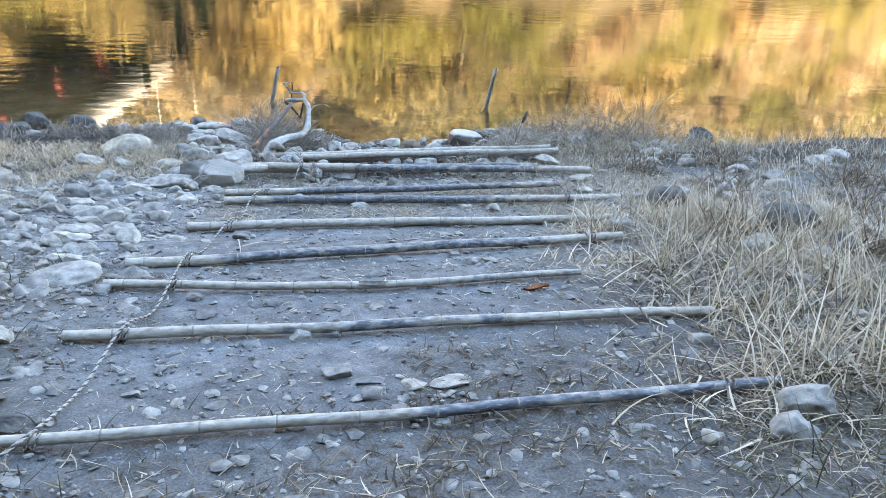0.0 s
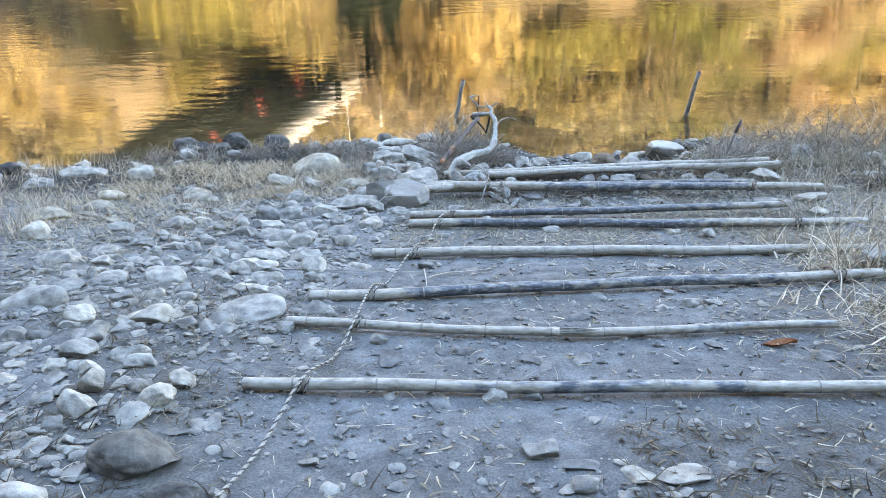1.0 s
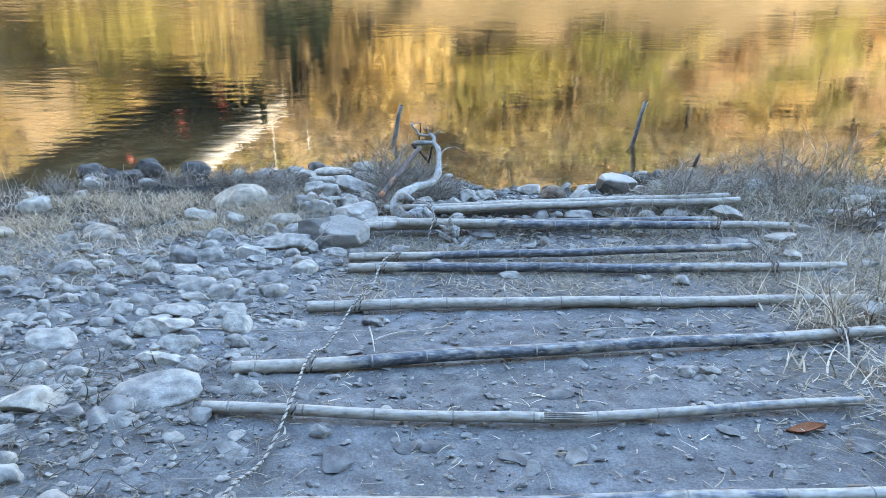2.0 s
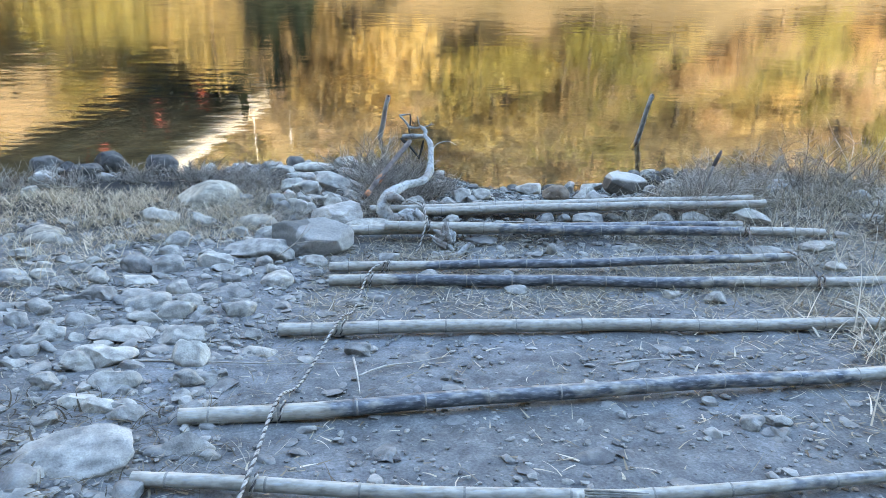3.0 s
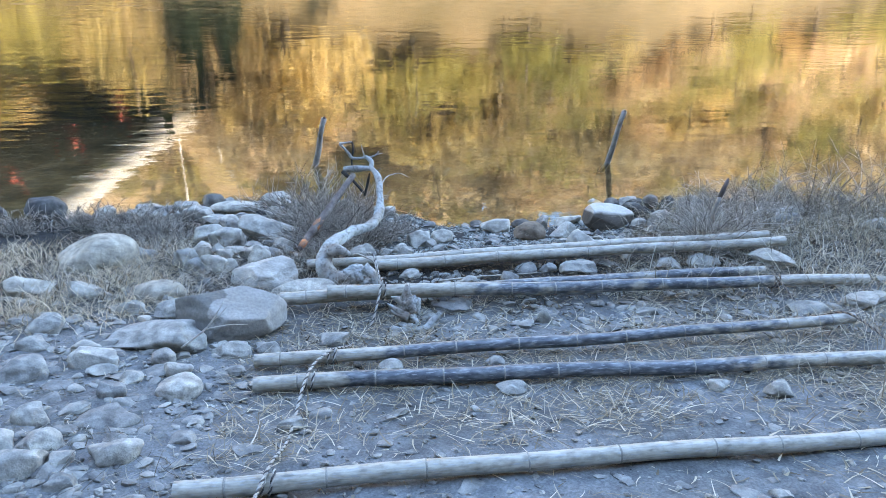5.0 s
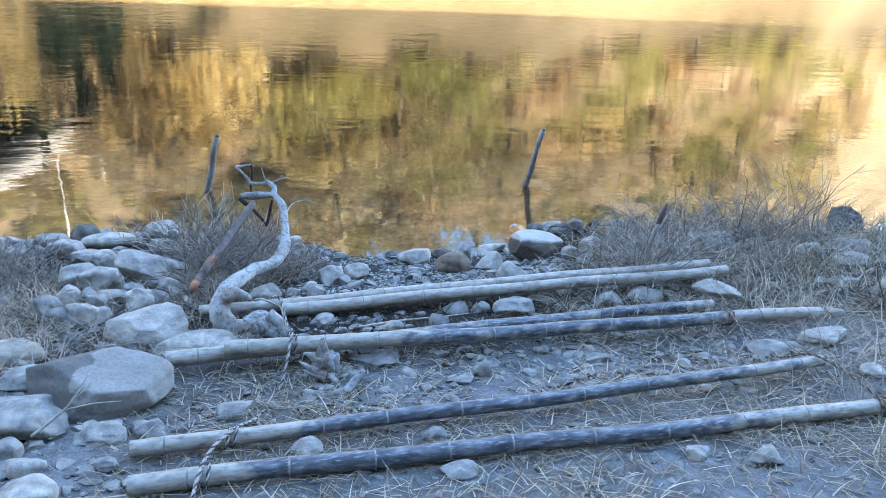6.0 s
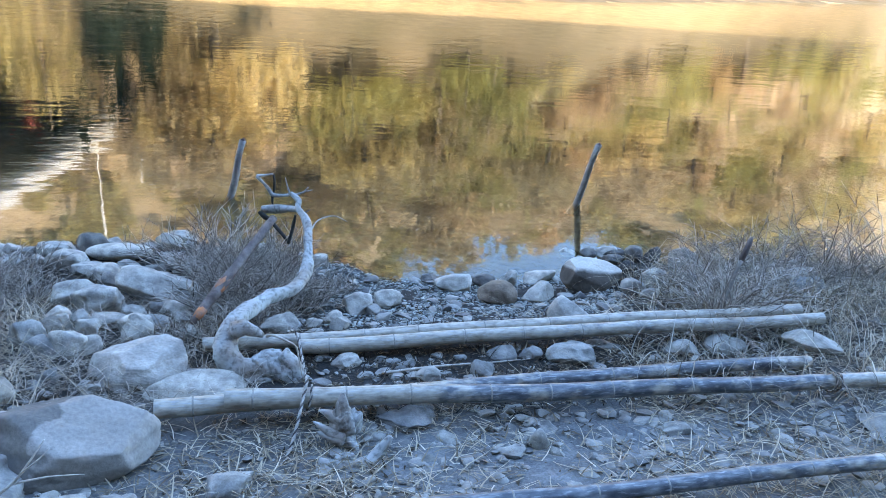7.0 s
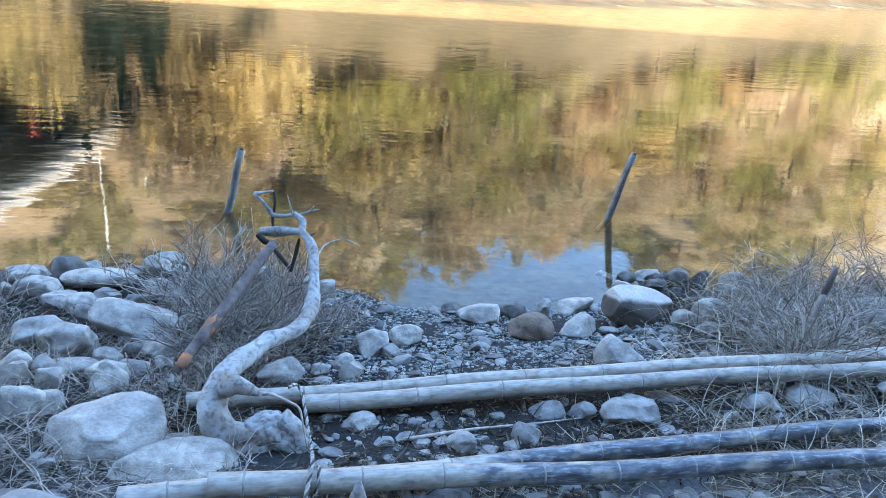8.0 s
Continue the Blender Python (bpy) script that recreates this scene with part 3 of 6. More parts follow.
# ---- bamboo poles laid across the path ----
def bamboo(pts, r0, r1, stains, seed, label, gap=0.34, cracked=False):
    """pts: the pole's line in the slope's frame; stains: (share of the length, how dark)."""
    rnd = random.Random(seed)
    pts = [Vector(p) for p in pts]
    root = thing("bamboo_pole", label, "bamboo pole", SLOPE @ Matrix.Translation(pts[0]), "bamboo poles laid across the path")
    cuts = [0.0]
    for a, b in zip(pts, pts[1:]):
        cuts.append(cuts[-1] + (b - a).length)
    total = cuts[-1]

    def spot(s):
        x, y, z = (float(np.interp(s, cuts, [p[k] for p in pts])) for k in range(3))
        sag = 0.006 * math.sin(s * 2.1 + seed) + 0.004 * math.sin(s * 5.3 + seed * 2)
        return Vector((x, y + sag, z + 0.5 * sag)) - pts[0]

    nodes, s = [], rnd.uniform(0.08, 0.25)
    while s < total - 0.05:
        nodes.append(s)
        s += gap * rnd.uniform(0.8, 1.2)
    stations = {0.0: 1.0, total: 1.0}
    for s in np.arange(0, total, 0.09):
        stations[float(s)] = 1.0
    for s in nodes:
        for d, k in ((-0.03, 1.0), (-0.012, 1.03), (-0.003, 1.05), (0.003, 0.985), (0.014, 1.01), (0.03, 1.0)):
            if 0 < s + d < total:
                stations[s + d] = k
    keys = sorted(stations)
    sides = 16
    radius = [(r0 + (r1 - r0) * s / total) * stations[s] for s in keys]
    v, f = tube([spot(s) for s in keys], radius, sides, caps=False)
    me = mesh_of("culm", v, f, MAT["bamboo"])
    dark = np.interp(np.array(keys) / total, [a for a, _ in stains], [b for _, b in stains])
    me.attributes.new("stain", "FLOAT", "POINT").data.foreach_set("value", np.repeat(dark, sides).tolist())
    part("culm", me, None, root)
    for s in nodes:
        r = r0 + (r1 - r0) * s / total
        ring = tube([spot(s - 0.006), spot(s - 0.003), spot(s + 0.002), spot(s + 0.005)], [r * 1.015, r * 1.055, r * 1.05, r * 1.0], sides, caps=False)
        part("node_ring", ring, MAT["node"], root, "raised joint ring")
    for s, sgn in ((0.0, 1), (total, -1)):
        r = r0 if s == 0 else r1
        a, b, c = spot(s), spot(s + sgn * 0.004), spot(s + sgn * 0.07)
        hole = tube([a, a, b, c], [r * 0.995, r * 0.78, r * 0.76, r * 0.74], sides, caps=False)
        hole[1].append(tuple(range(3 * sides, 4 * sides)))
        part("hollow_end", hole, MAT["inside"], root, "dark hollow cut end")
    if cracked:
        s = cuts[1]
        for k in range(4):
            p = spot(s - 0.12) + Vector((0, -r0 * 0.9 + k * 0.006, r0 * (0.2 + 0.25 * k)))
            q = spot(s + 0.03 + 0.02 * k) + Vector((0, -r0 * 1.25, r0 * (0.5 + 0.2 * k)))
            part("splinter", tube([p, (p + q) / 2 + Vector((0, -0.004, 0.003)), q], [0.004, 0.005, 0.0012], 5), MAT["node"], root, "pale split splinter")
    return root


POLES = [
    ([(-1.44, 2.70, -.098), (2.06, 2.86, -.10)], .024, .027, [(0, 0), (.38, .1), (.55, .75), (.75, .55), (1, .8)], "pale bamboo pole, weathered dark along one half, half sunk in gravel"),
    ([(-1.41, 3.70, -.085), (2.18, 3.75, -.096)], .030, .027, [(0, 0), (.25, .1), (.4, .55), (.62, .5), (.75, .0), (1, .1)], "pale straw-coloured bamboo pole with a grey stained middle"),
    ([(-1.42, 4.45, -.068), (.24, 4.33, -.09), (1.60, 4.46, -.085)], .027, .022, [(0, 0), (.5, .05), (.8, .3), (1, .25)], "thin pale bamboo pole cracked and bent in the middle"),
    ([(-1.43, 4.97, -.112), (2.27, 5.43, -.125)], .037, .033, [(0, 0), (.14, .0), (.18, .68), (.8, .58), (.85, .1), (1, 0)], "grey weathered bamboo pole with pale ends"),
    ([(-1.23, 6.09, -.160), (2.54, 6.12, -.165)], .038, .034, [(0, 0), (.7, .05), (1, .2)], "bleached pale bamboo pole lying on grey gravel"),
    ([(-1.06, 7.00, -.165), (2.80, 6.82, -.15)], .040, .036, [(0, 0), (.1, .1), (.14, 1), (.55, .95), (.72, .35), (1, .1)], "bamboo pole stained nearly black, with pale ends"),
    ([(-1.09, 7.26, -.157), (2.30, 7.27, -.10)], .036, .031, [(0, 0), (.17, .3), (.3, .9), (.7, .7), (1, .3)], "thin dark-stained bamboo pole lying in straw"),
    ([(-.733, 8.07, -.045), (2.87, 7.95, -.09)], .044, .037, [(0, 0), (.2, .15), (.32, .6), (.75, .66), (.85, .3), (1, 0)], "grey-stained bamboo pole lying across another pole"),
    ([(-1.03, 8.10, -.085), (2.33, 8.30, -.10)], .043, .034, [(0, 0), (.3, .1), (.45, .7), (.9, .65), (1, .2)], "dark-stained bamboo pole crossing under another pole"),
    ([(-.91, 8.868, -.075), (2.63, 8.80, .030)], .038, .038, [(0, .1), (.5, .05), (1, .0)], "bleached pale bamboo pole lying beside its twin"),
    ([(-.407, 8.775, -.070), (2.70, 8.68, .010)], .040, .037, [(0, 0), (.3, .1), (.5, .35), (.8, .2), (1, .0)], "bleached bamboo pole at the edge of the shore stones"),
]
for i, (pts, r0, r1, stains, label) in enumerate(POLES):
    bamboo(pts, r0, r1, stains, i + 1, label, cracked=i == 2)


# ---- stones ----
def rock_mesh(seed, sub=3, cuts=6, rough=0.16, mat="stone", faces=(), soften=1):
    rnd = random.Random(seed)
    bm = bmesh.new()
    bmesh.ops.create_icosphere(bm, subdivisions=sub, radius=1.0)
    planes = [(Vector(n).normalized(), d) for n, d in faces]
    for _ in range(cuts):
        n = Vector((rnd.gauss(0, 1), rnd.gauss(0, 1), rnd.gauss(0, 0.8))).normalized()
        planes.append((n, rnd.uniform(0.52, 0.84)))
    off = Vector((rnd.uniform(-50, 50), rnd.uniform(-50, 50), rnd.uniform(-50, 50)))
    for v in bm.verts:
        for n, d in planes:
            e = v.co.dot(n) - d
            if e > 0:
                v.co -= n * (e * 0.97)
        d = v.co.normalized()
        v.co += d * (0.8 * rough * noise.fractal(v.co * 1.3 + off, 1.0, 2.0, 3) + 0.55 * rough * noise.fractal(v.co * 3.8 + off, 0.8, 2.0, 4))
    for _ in range(soften):
        bmesh.ops.smooth_vert(bm, verts=bm.verts, factor=0.5, use_axis_x=True, use_axis_y=True, use_axis_z=True)
    size = [max(abs(v.co[k]) for v in bm.verts) for k in range(3)]
    for v in bm.verts:
        v.co = Vector([v.co[k] / size[k] for k in range(3)])
    me = bpy.data.meshes.new("rock")
    bm.to_mesh(me)
    bm.free()
    me.materials.append(MAT[mat])
    me.polygons.foreach_set("use_smooth", [True] * len(me.polygons))
    if cuts:
        me.set_sharp_from_angle(angle=radians(38))
    return me


KINDS = {
    "g": ("stone", [rock_mesh(s, 4, 10 + s % 6, 0.13, "stone", soften=s % 3) for s in range(1, 17)], "grey angular river stone lying on the bank"),
    "p": ("pale", [rock_mesh(s, 4, 9, 0.13, "pale") for s in range(21, 28)], "pale whitish river stone lying on the bank"),
    "b": ("brown", [rock_mesh(s, 4, 3, 0.10, "brown") for s in range(31, 33)], "smooth brownish river stone at the shore"),
    "k": ("dark", [rock_mesh(s, 4, 5, 0.14, "dark") for s in range(41, 44)], "dark wet stone at the water's edge"),
    "r": ("cobble", [rock_mesh(s, 4, 8 + s % 4, 0.20, "slab", soften=1 + s % 2) for s in range(71, 81)], "rounded flat grey stone half buried in the bank"),
    "f": ("pale", [rock_mesh(s, 4, 9, 0.18, "pale", soften=1) for s in range(84, 90)], "pale flat stone half buried in the bank"),
    "t": ("slab", [rock_mesh(s, 4, 4, 0.11, "tan_stone", soften=4) for s in range(91, 94)], "rounded tan stone lying in dry grass"),
    "w": ("pale", [rock_mesh(95, 4, 4, 0.08, "pale", faces=(((.55, -.55, .6), .30), ((-.6, -.6, .55), .38)), soften=1)], "pale wedge-shaped stone beside a pole end"),
    "s": ("stone", [rock_mesh(s, 4, 6, 0.10, "stone") for s in range(51, 54)], "flat grey slab of stone on the bank"),
}
placed = []


def stone(x, y, w, h, kind, rnd, label="", name="rock", group="loose stones on the riverbank", turn=None, deep=None, sink=0.30):
    mat, meshes, words = KINDS[kind]
    turn = rnd.uniform(-25, 25) if turn is None else turn
    deep = deep or w * rnd.uniform(0.62, 0.85)
    flat = 0.6 if kind == "s" else 1.0
    hz = h * 0.74 * flat
    m = SLOPE @ Matrix.Translation(at(x, y, hz * (1 - 2 * sink))) @ pose(0, 0, 0, rnd.uniform(-9, 9), rnd.uniform(-9, 9), turn + rnd.choice((0, 180))) @ Matrix.Diagonal((w * 0.54, deep * 0.54, hz, 1))
    ob = new(name, rnd.choice(meshes))
    ob.matrix_world = m
    placed.append((x, y, w / 2))
    return tagged(ob, label or words, "rock", group)


ROCKS_A = [
    (1.90, 2.48, 0.22, 0.10, "r"),
    (1.52, 2.49, 0.13, 0.06, "r"),
    (2.08, 2.67, 0.29, 0.14, "r"),
    (0.14, 3.03, 0.13, 0.05, "r"),
    (0.33, 3.11, 0.15, 0.04, "s"),
    (0.52, 3.11, 0.22, 0.04, "s"),
    (-0.01, 3.24, 0.17, 0.06, "r"),
    (1.93, 3.41, 0.13, 0.06, "r"),
    (-1.76, 3.53, 0.21, 0.08, "g"),
    (-2.12, 3.62, 0.15, 0.10, "g"),
    (-1.89, 3.63, 0.12, 0.06, "g"),
    (-1.99, 3.64, 0.10, 0.05, "g"),
    (-1.70, 3.68, 0.16, 0.08, "g"),
    (-0.21, 3.68, 0.12, 0.06, "r"),
    (-0.04, 3.70, 0.09, 0.04, "r"),
    (-0.86, 4.28, 0.10, 0.06, "r"),
]
ROCKS_B = [
    (0.95, 4.92, 0.14, 0.06, "r"),
    (1.08, 4.96, 0.12, 0.04, "r"),
    (0.37, 5.34, 0.09, 0.04, "r"),
    (3.74, 5.44, 0.50, 0.26, "k"),
    (-0.75, 5.82, 0.17, 0.07, "r"),
]
ROCKS_C = [
    (1.47, 6.62, 0.15, 0.08, "r"),
    (1.21, 6.73, 0.13, 0.06, "r"),
    (0.20, 6.85, 0.16, 0.06, "r"),
    (4.66, 7.08, 0.30, 0.15, "g"),
    (0.18, 7.14, 0.12, 0.06, "r"),
    (-0.37, 7.16, 0.15, 0.06, "r"),
]
ROCKS_D = [
    (-0.69, 7.61, 0.19, 0.07, "r"),
    (2.63, 7.67, 0.37, 0.08, "r"),
    (2.27, 7.67, 0.27, 0.07, "r"),
    (0.59, 7.75, 0.10, 0.09, "r"),
    (1.27, 7.79, 0.15, 0.05, "r"),
    (0.06, 8.04, 0.26, 0.07, "r"),
    (0.24, 8.43, 0.15, 0.07, "r"),
    (0.53, 8.47, 0.13, 0.09, "r"),
    (-0.94, 8.57, 0.28, 0.07, "s"),
    (-0.56, 8.59, 0.10, 0.08, "g"),
    (1.09, 8.59, 0.32, 0.10, "r"),
    (1.75, 8.60, 0.21, 0.09, "r"),
    (2.06, 8.64, 0.29, 0.09, "r"),
    (0.84, 8.64, 0.14, 0.08, "r"),
    (0.68, 8.66, 0.17, 0.08, "r"),
]
ROCKS_E = [
    (-0.16, 8.67, 0.17, 0.06, "r"),
    (1.31, 8.76, 0.16, 0.05, "r"),
    (-1.29, 9.17, 0.20, 0.13, "p"),
    (-0.52, 9.17, 0.22, 0.12, "g"),
    (-0.16, 9.18, 0.13, 0.10, "p"),
    (1.29, 9.22, 0.26, 0.15, "p"),
    (-0.32, 9.24, 0.12, 0.06, "g"),
    (-1.48, 9.30, 0.22, 0.09, "g"),
    (-1.76, 9.32, 0.16, 0.10, "g"),
    (-0.19, 9.33, 0.14, 0.07, "g"),
    (-1.37, 9.44, 0.16, 0.10, "g"),
    (0.07, 9.48, 0.13, 0.07, "g"),
    (-0.03, 9.53, 0.19, 0.13, "p"),
    (-1.26, 9.56, 0.12, 0.08, "g"),
    (-1.58, 9.58, 0.31, 0.16, "p"),
    (-1.76, 9.71, 0.27, 0.15, "p"),
    (0.18, 9.74, 0.22, 0.11, "g"),
]
ROCKS_F = [
    (0.99, 9.83, 0.28, 0.15, "b"),
    (1.30, 9.85, 0.27, 0.13, "p"),
    (-1.29, 9.89, 0.59, 0.20, "g"),
    (2.24, 9.90, 0.23, 0.13, "f"),
    (2.44, 9.82, 0.20, 0.12, "r"),
    (2.02, 9.80, 0.19, 0.10, "g"),
    (2.05, 9.60, 0.14, 0.08, "r"),
    (2.69, 10.22, 0.22, 0.14, "f"),
    (3.20, 9.48, 0.28, 0.13, "r"),
    (3.32, 9.68, 0.33, 0.15, "f"),
    (3.90, 9.27, 0.24, 0.11, "r"),
    (4.05, 8.96, 0.30, 0.07, "f"),
    (3.58, 8.50, 0.20, 0.05, "r"),
    (3.04, 8.00, 0.15, 0.05, "r"),
    (-1.59, 8.90, 0.21, 0.15, "f"),
    (-1.79, 8.96, 0.21, 0.15, "r"),
    (-1.29, 9.10, 0.18, 0.14, "f"),
    (-1.58, 10.03, 0.22, 0.12, "g"),
    (0.76, 10.20, 0.28, 0.12, "p"),
    (-1.71, 10.23, 0.23, 0.11, "g"),
    (1.22, 10.30, 0.16, 0.13, "g"),
    (2.20, 10.32, 0.19, 0.10, "k"),
    (1.01, 10.32, 0.19, 0.09, "k"),
    (-1.83, 10.33, 0.27, 0.11, "g"),
    (1.50, 10.42, 0.29, 0.10, "g"),
    (2.78, 10.45, 0.27, 0.18, "g"),
    (-2.01, 10.52, 0.30, 0.13, "g"),
    (-1.29, 10.52, 0.29, 0.12, "g"),
    (-0.22, 10.62, 0.15, 0.11, "g"),
    (2.63, 10.70, 0.14, 0.15, "k"),
    (2.33, 10.83, 0.23, 0.10, "k"),
    (-1.93, 10.83, 0.25, 0.17, "k"),
]
ROCKS_G = [
    (-1.30, 11.16, 0.28, 0.11, "g"),
]
ROCKS_H = [
    (-2.44, 4.27, 0.12, 0.09, "r"),
    (-2.44, 4.33, 0.08, 0.05, "r"),
    (-2.25, 4.33, 0.09, 0.05, "r"),
    (-2.36, 4.38, 0.13, 0.08, "r"),
    (-2.22, 4.49, 0.28, 0.09, "g"),
    (-2.01, 4.59, 0.12, 0.05, "r"),
    (-1.68, 4.60, 0.46, 0.12, "f"),
    (-2.20, 4.65, 0.10, 0.05, "r"),
    (-1.23, 4.68, 0.09, 0.04, "r"),
    (-1.33, 4.75, 0.21, 0.12, "w"),
    (-1.94, 4.91, 0.12, 0.06, "r"),
    (-2.47, 4.92, 0.17, 0.07, "f"),
    (-1.65, 4.99, 0.14, 0.07, "r"),
    (-1.78, 5.04, 0.16, 0.09, "f"),
    (-1.70, 5.05, 0.15, 0.06, "r"),
    (-1.89, 5.10, 0.18, 0.07, "f"),
    (-2.10, 5.11, 0.07, 0.04, "r"),
    (-2.12, 5.29, 0.15, 0.08, "g"),
    (-1.85, 5.32, 0.25, 0.08, "f"),
    (-2.96, 5.33, 0.26, 0.10, "r"),
]
ROCKS_I = [
    (-2.60, 5.36, 0.32, 0.12, "f"),
    (-1.40, 5.48, 0.10, 0.04, "r"),
    (-2.09, 5.52, 0.18, 0.10, "g"),
    (-2.00, 5.61, 0.29, 0.11, "f"),
    (-1.57, 5.75, 0.10, 0.04, "r"),
    (-1.27, 5.79, 0.19, 0.06, "s"),
    (-3.06, 5.83, 0.16, 0.05, "r"),
    (-0.72, 5.86, 0.14, 0.05, "s"),
    (-2.78, 5.86, 0.16, 0.06, "r"),
    (-2.42, 5.92, 0.21, 0.11, "r"),
    (-1.72, 5.94, 0.27, 0.09, "r"),
    (-2.03, 5.95, 0.36, 0.07, "r"),
    (-1.36, 6.03, 0.10, 0.06, "r"),
    (-3.48, 6.15, 0.25, 0.07, "r"),
    (-1.66, 6.17, 0.12, 0.07, "r"),
    (-2.36, 6.18, 0.19, 0.08, "r"),
    (-2.01, 6.21, 0.23, 0.07, "f"),
    (-1.87, 6.29, 0.22, 0.11, "r"),
    (-3.27, 6.39, 0.18, 0.07, "r"),
    (-3.45, 6.41, 0.21, 0.07, "r"),
]
ROCKS_J = [
    (-2.74, 6.42, 0.17, 0.08, "r"),
    (-1.03, 6.42, 0.16, 0.04, "r"),
    (-2.11, 6.47, 0.32, 0.10, "r"),
    (-1.85, 6.49, 0.20, 0.08, "r"),
    (-1.30, 6.51, 0.12, 0.06, "r"),
    (-2.48, 6.62, 0.25, 0.11, "r"),
    (-0.84, 6.62, 0.14, 0.06, "r"),
    (-3.21, 6.62, 0.15, 0.06, "r"),
    (-2.25, 6.69, 0.21, 0.05, "r"),
    (-1.66, 6.69, 0.32, 0.07, "r"),
    (-2.33, 6.93, 0.26, 0.08, "f"),
    (-1.43, 7.00, 0.23, 0.10, "g"),
    (-3.22, 7.02, 0.23, 0.10, "r"),
    (-2.23, 7.23, 0.32, 0.12, "r"),
    (-2.45, 7.25, 0.31, 0.13, "r"),
    (-1.91, 7.35, 0.29, 0.14, "f"),
    (-1.24, 7.48, 0.23, 0.10, "r"),
    (-1.05, 7.51, 0.17, 0.10, "r"),
    (-1.67, 7.65, 0.52, 0.14, "r"),
    (-3.46, 7.93, 0.31, 0.10, "t"),
]
ROCKS_K = [
    (-1.65, 8.05, 0.27, 0.12, "r"),
    (-4.46, 8.05, 0.34, 0.11, "t"),
    (-1.94, 8.08, 0.19, 0.10, "r"),
    (-3.52, 8.09, 0.30, 0.11, "t"),
    (-2.63, 8.26, 0.18, 0.06, "f"),
    (-1.84, 8.37, 0.34, 0.11, "t"),
    (-2.33, 8.40, 0.25, 0.15, "r"),
    (-2.70, 8.51, 0.35, 0.16, "g"),
    (-1.71, 8.87, 0.20, 0.12, "r"),
    (-1.53, 8.92, 0.21, 0.11, "f"),
    (-2.48, 9.15, 0.57, 0.25, "t"),
    (-2.17, 9.23, 0.21, 0.14, "r"),
]
ROCKS_L = [
    (-3.15, 4.77, 0.43, 0.16, "f"),
    (-2.97, 5.21, 0.25, 0.10, "r"),
    (-3.18, 5.14, 0.22, 0.08, "r"),
    (-2.77, 4.59, 0.22, 0.09, "r"),
    (-2.45, 4.19, 0.24, 0.11, "r"),
    (-5.44, 9.24, 0.59, 0.14, "f"),
    (-4.37, 7.64, 0.33, 0.10, "t"),
    (-4.70, 7.30, 0.43, 0.13, "t"),
    (-5.66, 8.63, 0.38, 0.15, "r"),
    (-2.13, 3.98, 0.23, 0.07, "f"),
    (-3.24, 6.93, 0.22, 0.10, "r"),
    (-3.70, 6.84, 0.25, 0.09, "r"),
    (-3.70, 5.87, 0.31, 0.10, "r"),
    (-2.90, 4.18, 0.14, 0.09, "r"),
]
rnd = random.Random(11)
for x, y, w, h, kind in ROCKS_A + ROCKS_B + ROCKS_C + ROCKS_D + ROCKS_E + ROCKS_F + ROCKS_G:
    stone(x, y, w, h, kind, rnd)
for x, y, w, h, kind in ROCKS_H + ROCKS_I + ROCKS_J + ROCKS_K + ROCKS_L:
    stone(x, y, w, h, kind, rnd, turn=rnd.uniform(-14, 14), sink=0.42)


def boulder(x, y, size, turn, seed, cuts, mat, label, sink=0.25, tilt=(0, 0), rough=0.1, faces=()):
    ob = new("boulder", rock_mesh(seed, 5, cuts, rough, mat, faces))
    ob.matrix_world = SLOPE @ Matrix.Translation(at(x, y, size[2] * (1 - 2 * sink))) @ pose(0, 0, 0, tilt[0], tilt[1], turn) @ Matrix.Diagonal((*size, 1))
    placed.append((x, y, max(size[0], size[1])))
    return tagged(ob, label, "rock", "boulders on the riverbank")


boulder(-1.335, 7.83, (.365, .27, .19), 0, 5, 2, "boulder", "large grey angular boulder with a flat pale top face", 0.2, rough=0.07,
        faces=(((-.62, -.72, .22), .50), ((.30, -.50, .82), .50), ((.2, -.95, -.15), .72), ((.95, -.25, .1), .80), ((-.3, .3, .9), .66), ((-.9, .2, .3), .8), ((.5, .7, .5), .75)))
boulder(-1.165, 8.62, (.265, .23, .165), 0, 23, 0, "plain", "large light grey blocky boulder beside straw", 0.36, rough=0.09,
        faces=(((.12, -.42, .9), .60), ((.75, -.45, .40), .62), ((-.72, -.60, .30), .66), ((-.35, .2, .9), .70), ((.05, -1, .1), .74), ((.9, .2, .1), .78)))
boulder(-0.87, 8.43, (.27, .16, .085), 6, 52, 3, "stone", "long flat grey stone beside a pale boulder", 0.44, rough=0.06,
        faces=(((.05, -.45, .9), .55), ((-.6, -.7, .3), .7), ((.7, -.6, .2), .74)))
boulder(-1.70, 10.68, (.24, .12, .065), -3, 61, 0, "pale", "smooth pale oval stone lying over a dark gap", 0.05, rough=0.04)
boulder(1.76, 9.98, (.245, .18, .15), 4, 26, 2, "waterline", "big two-toned grey stone at the water's edge", 0.15, (0, 6), 0.035,
        faces=(((.05, -.35, .95), .52), ((-.25, -.95, -.05), .66), ((.6, -.8, .0), .72), ((-.95, -.1, .2), .8)))
boulder(2.50, 8.50, (.17, .10, .06), -38, 29, 5, "pale", "pale flat stone leaning under two pole ends", 0.0, (-18, 8), 0.06)
boulder(5.55, 10.72, (.27, .20, .22), 12, 44, 5, "dark", "dark rounded rock standing in the shallow water", 0.3)
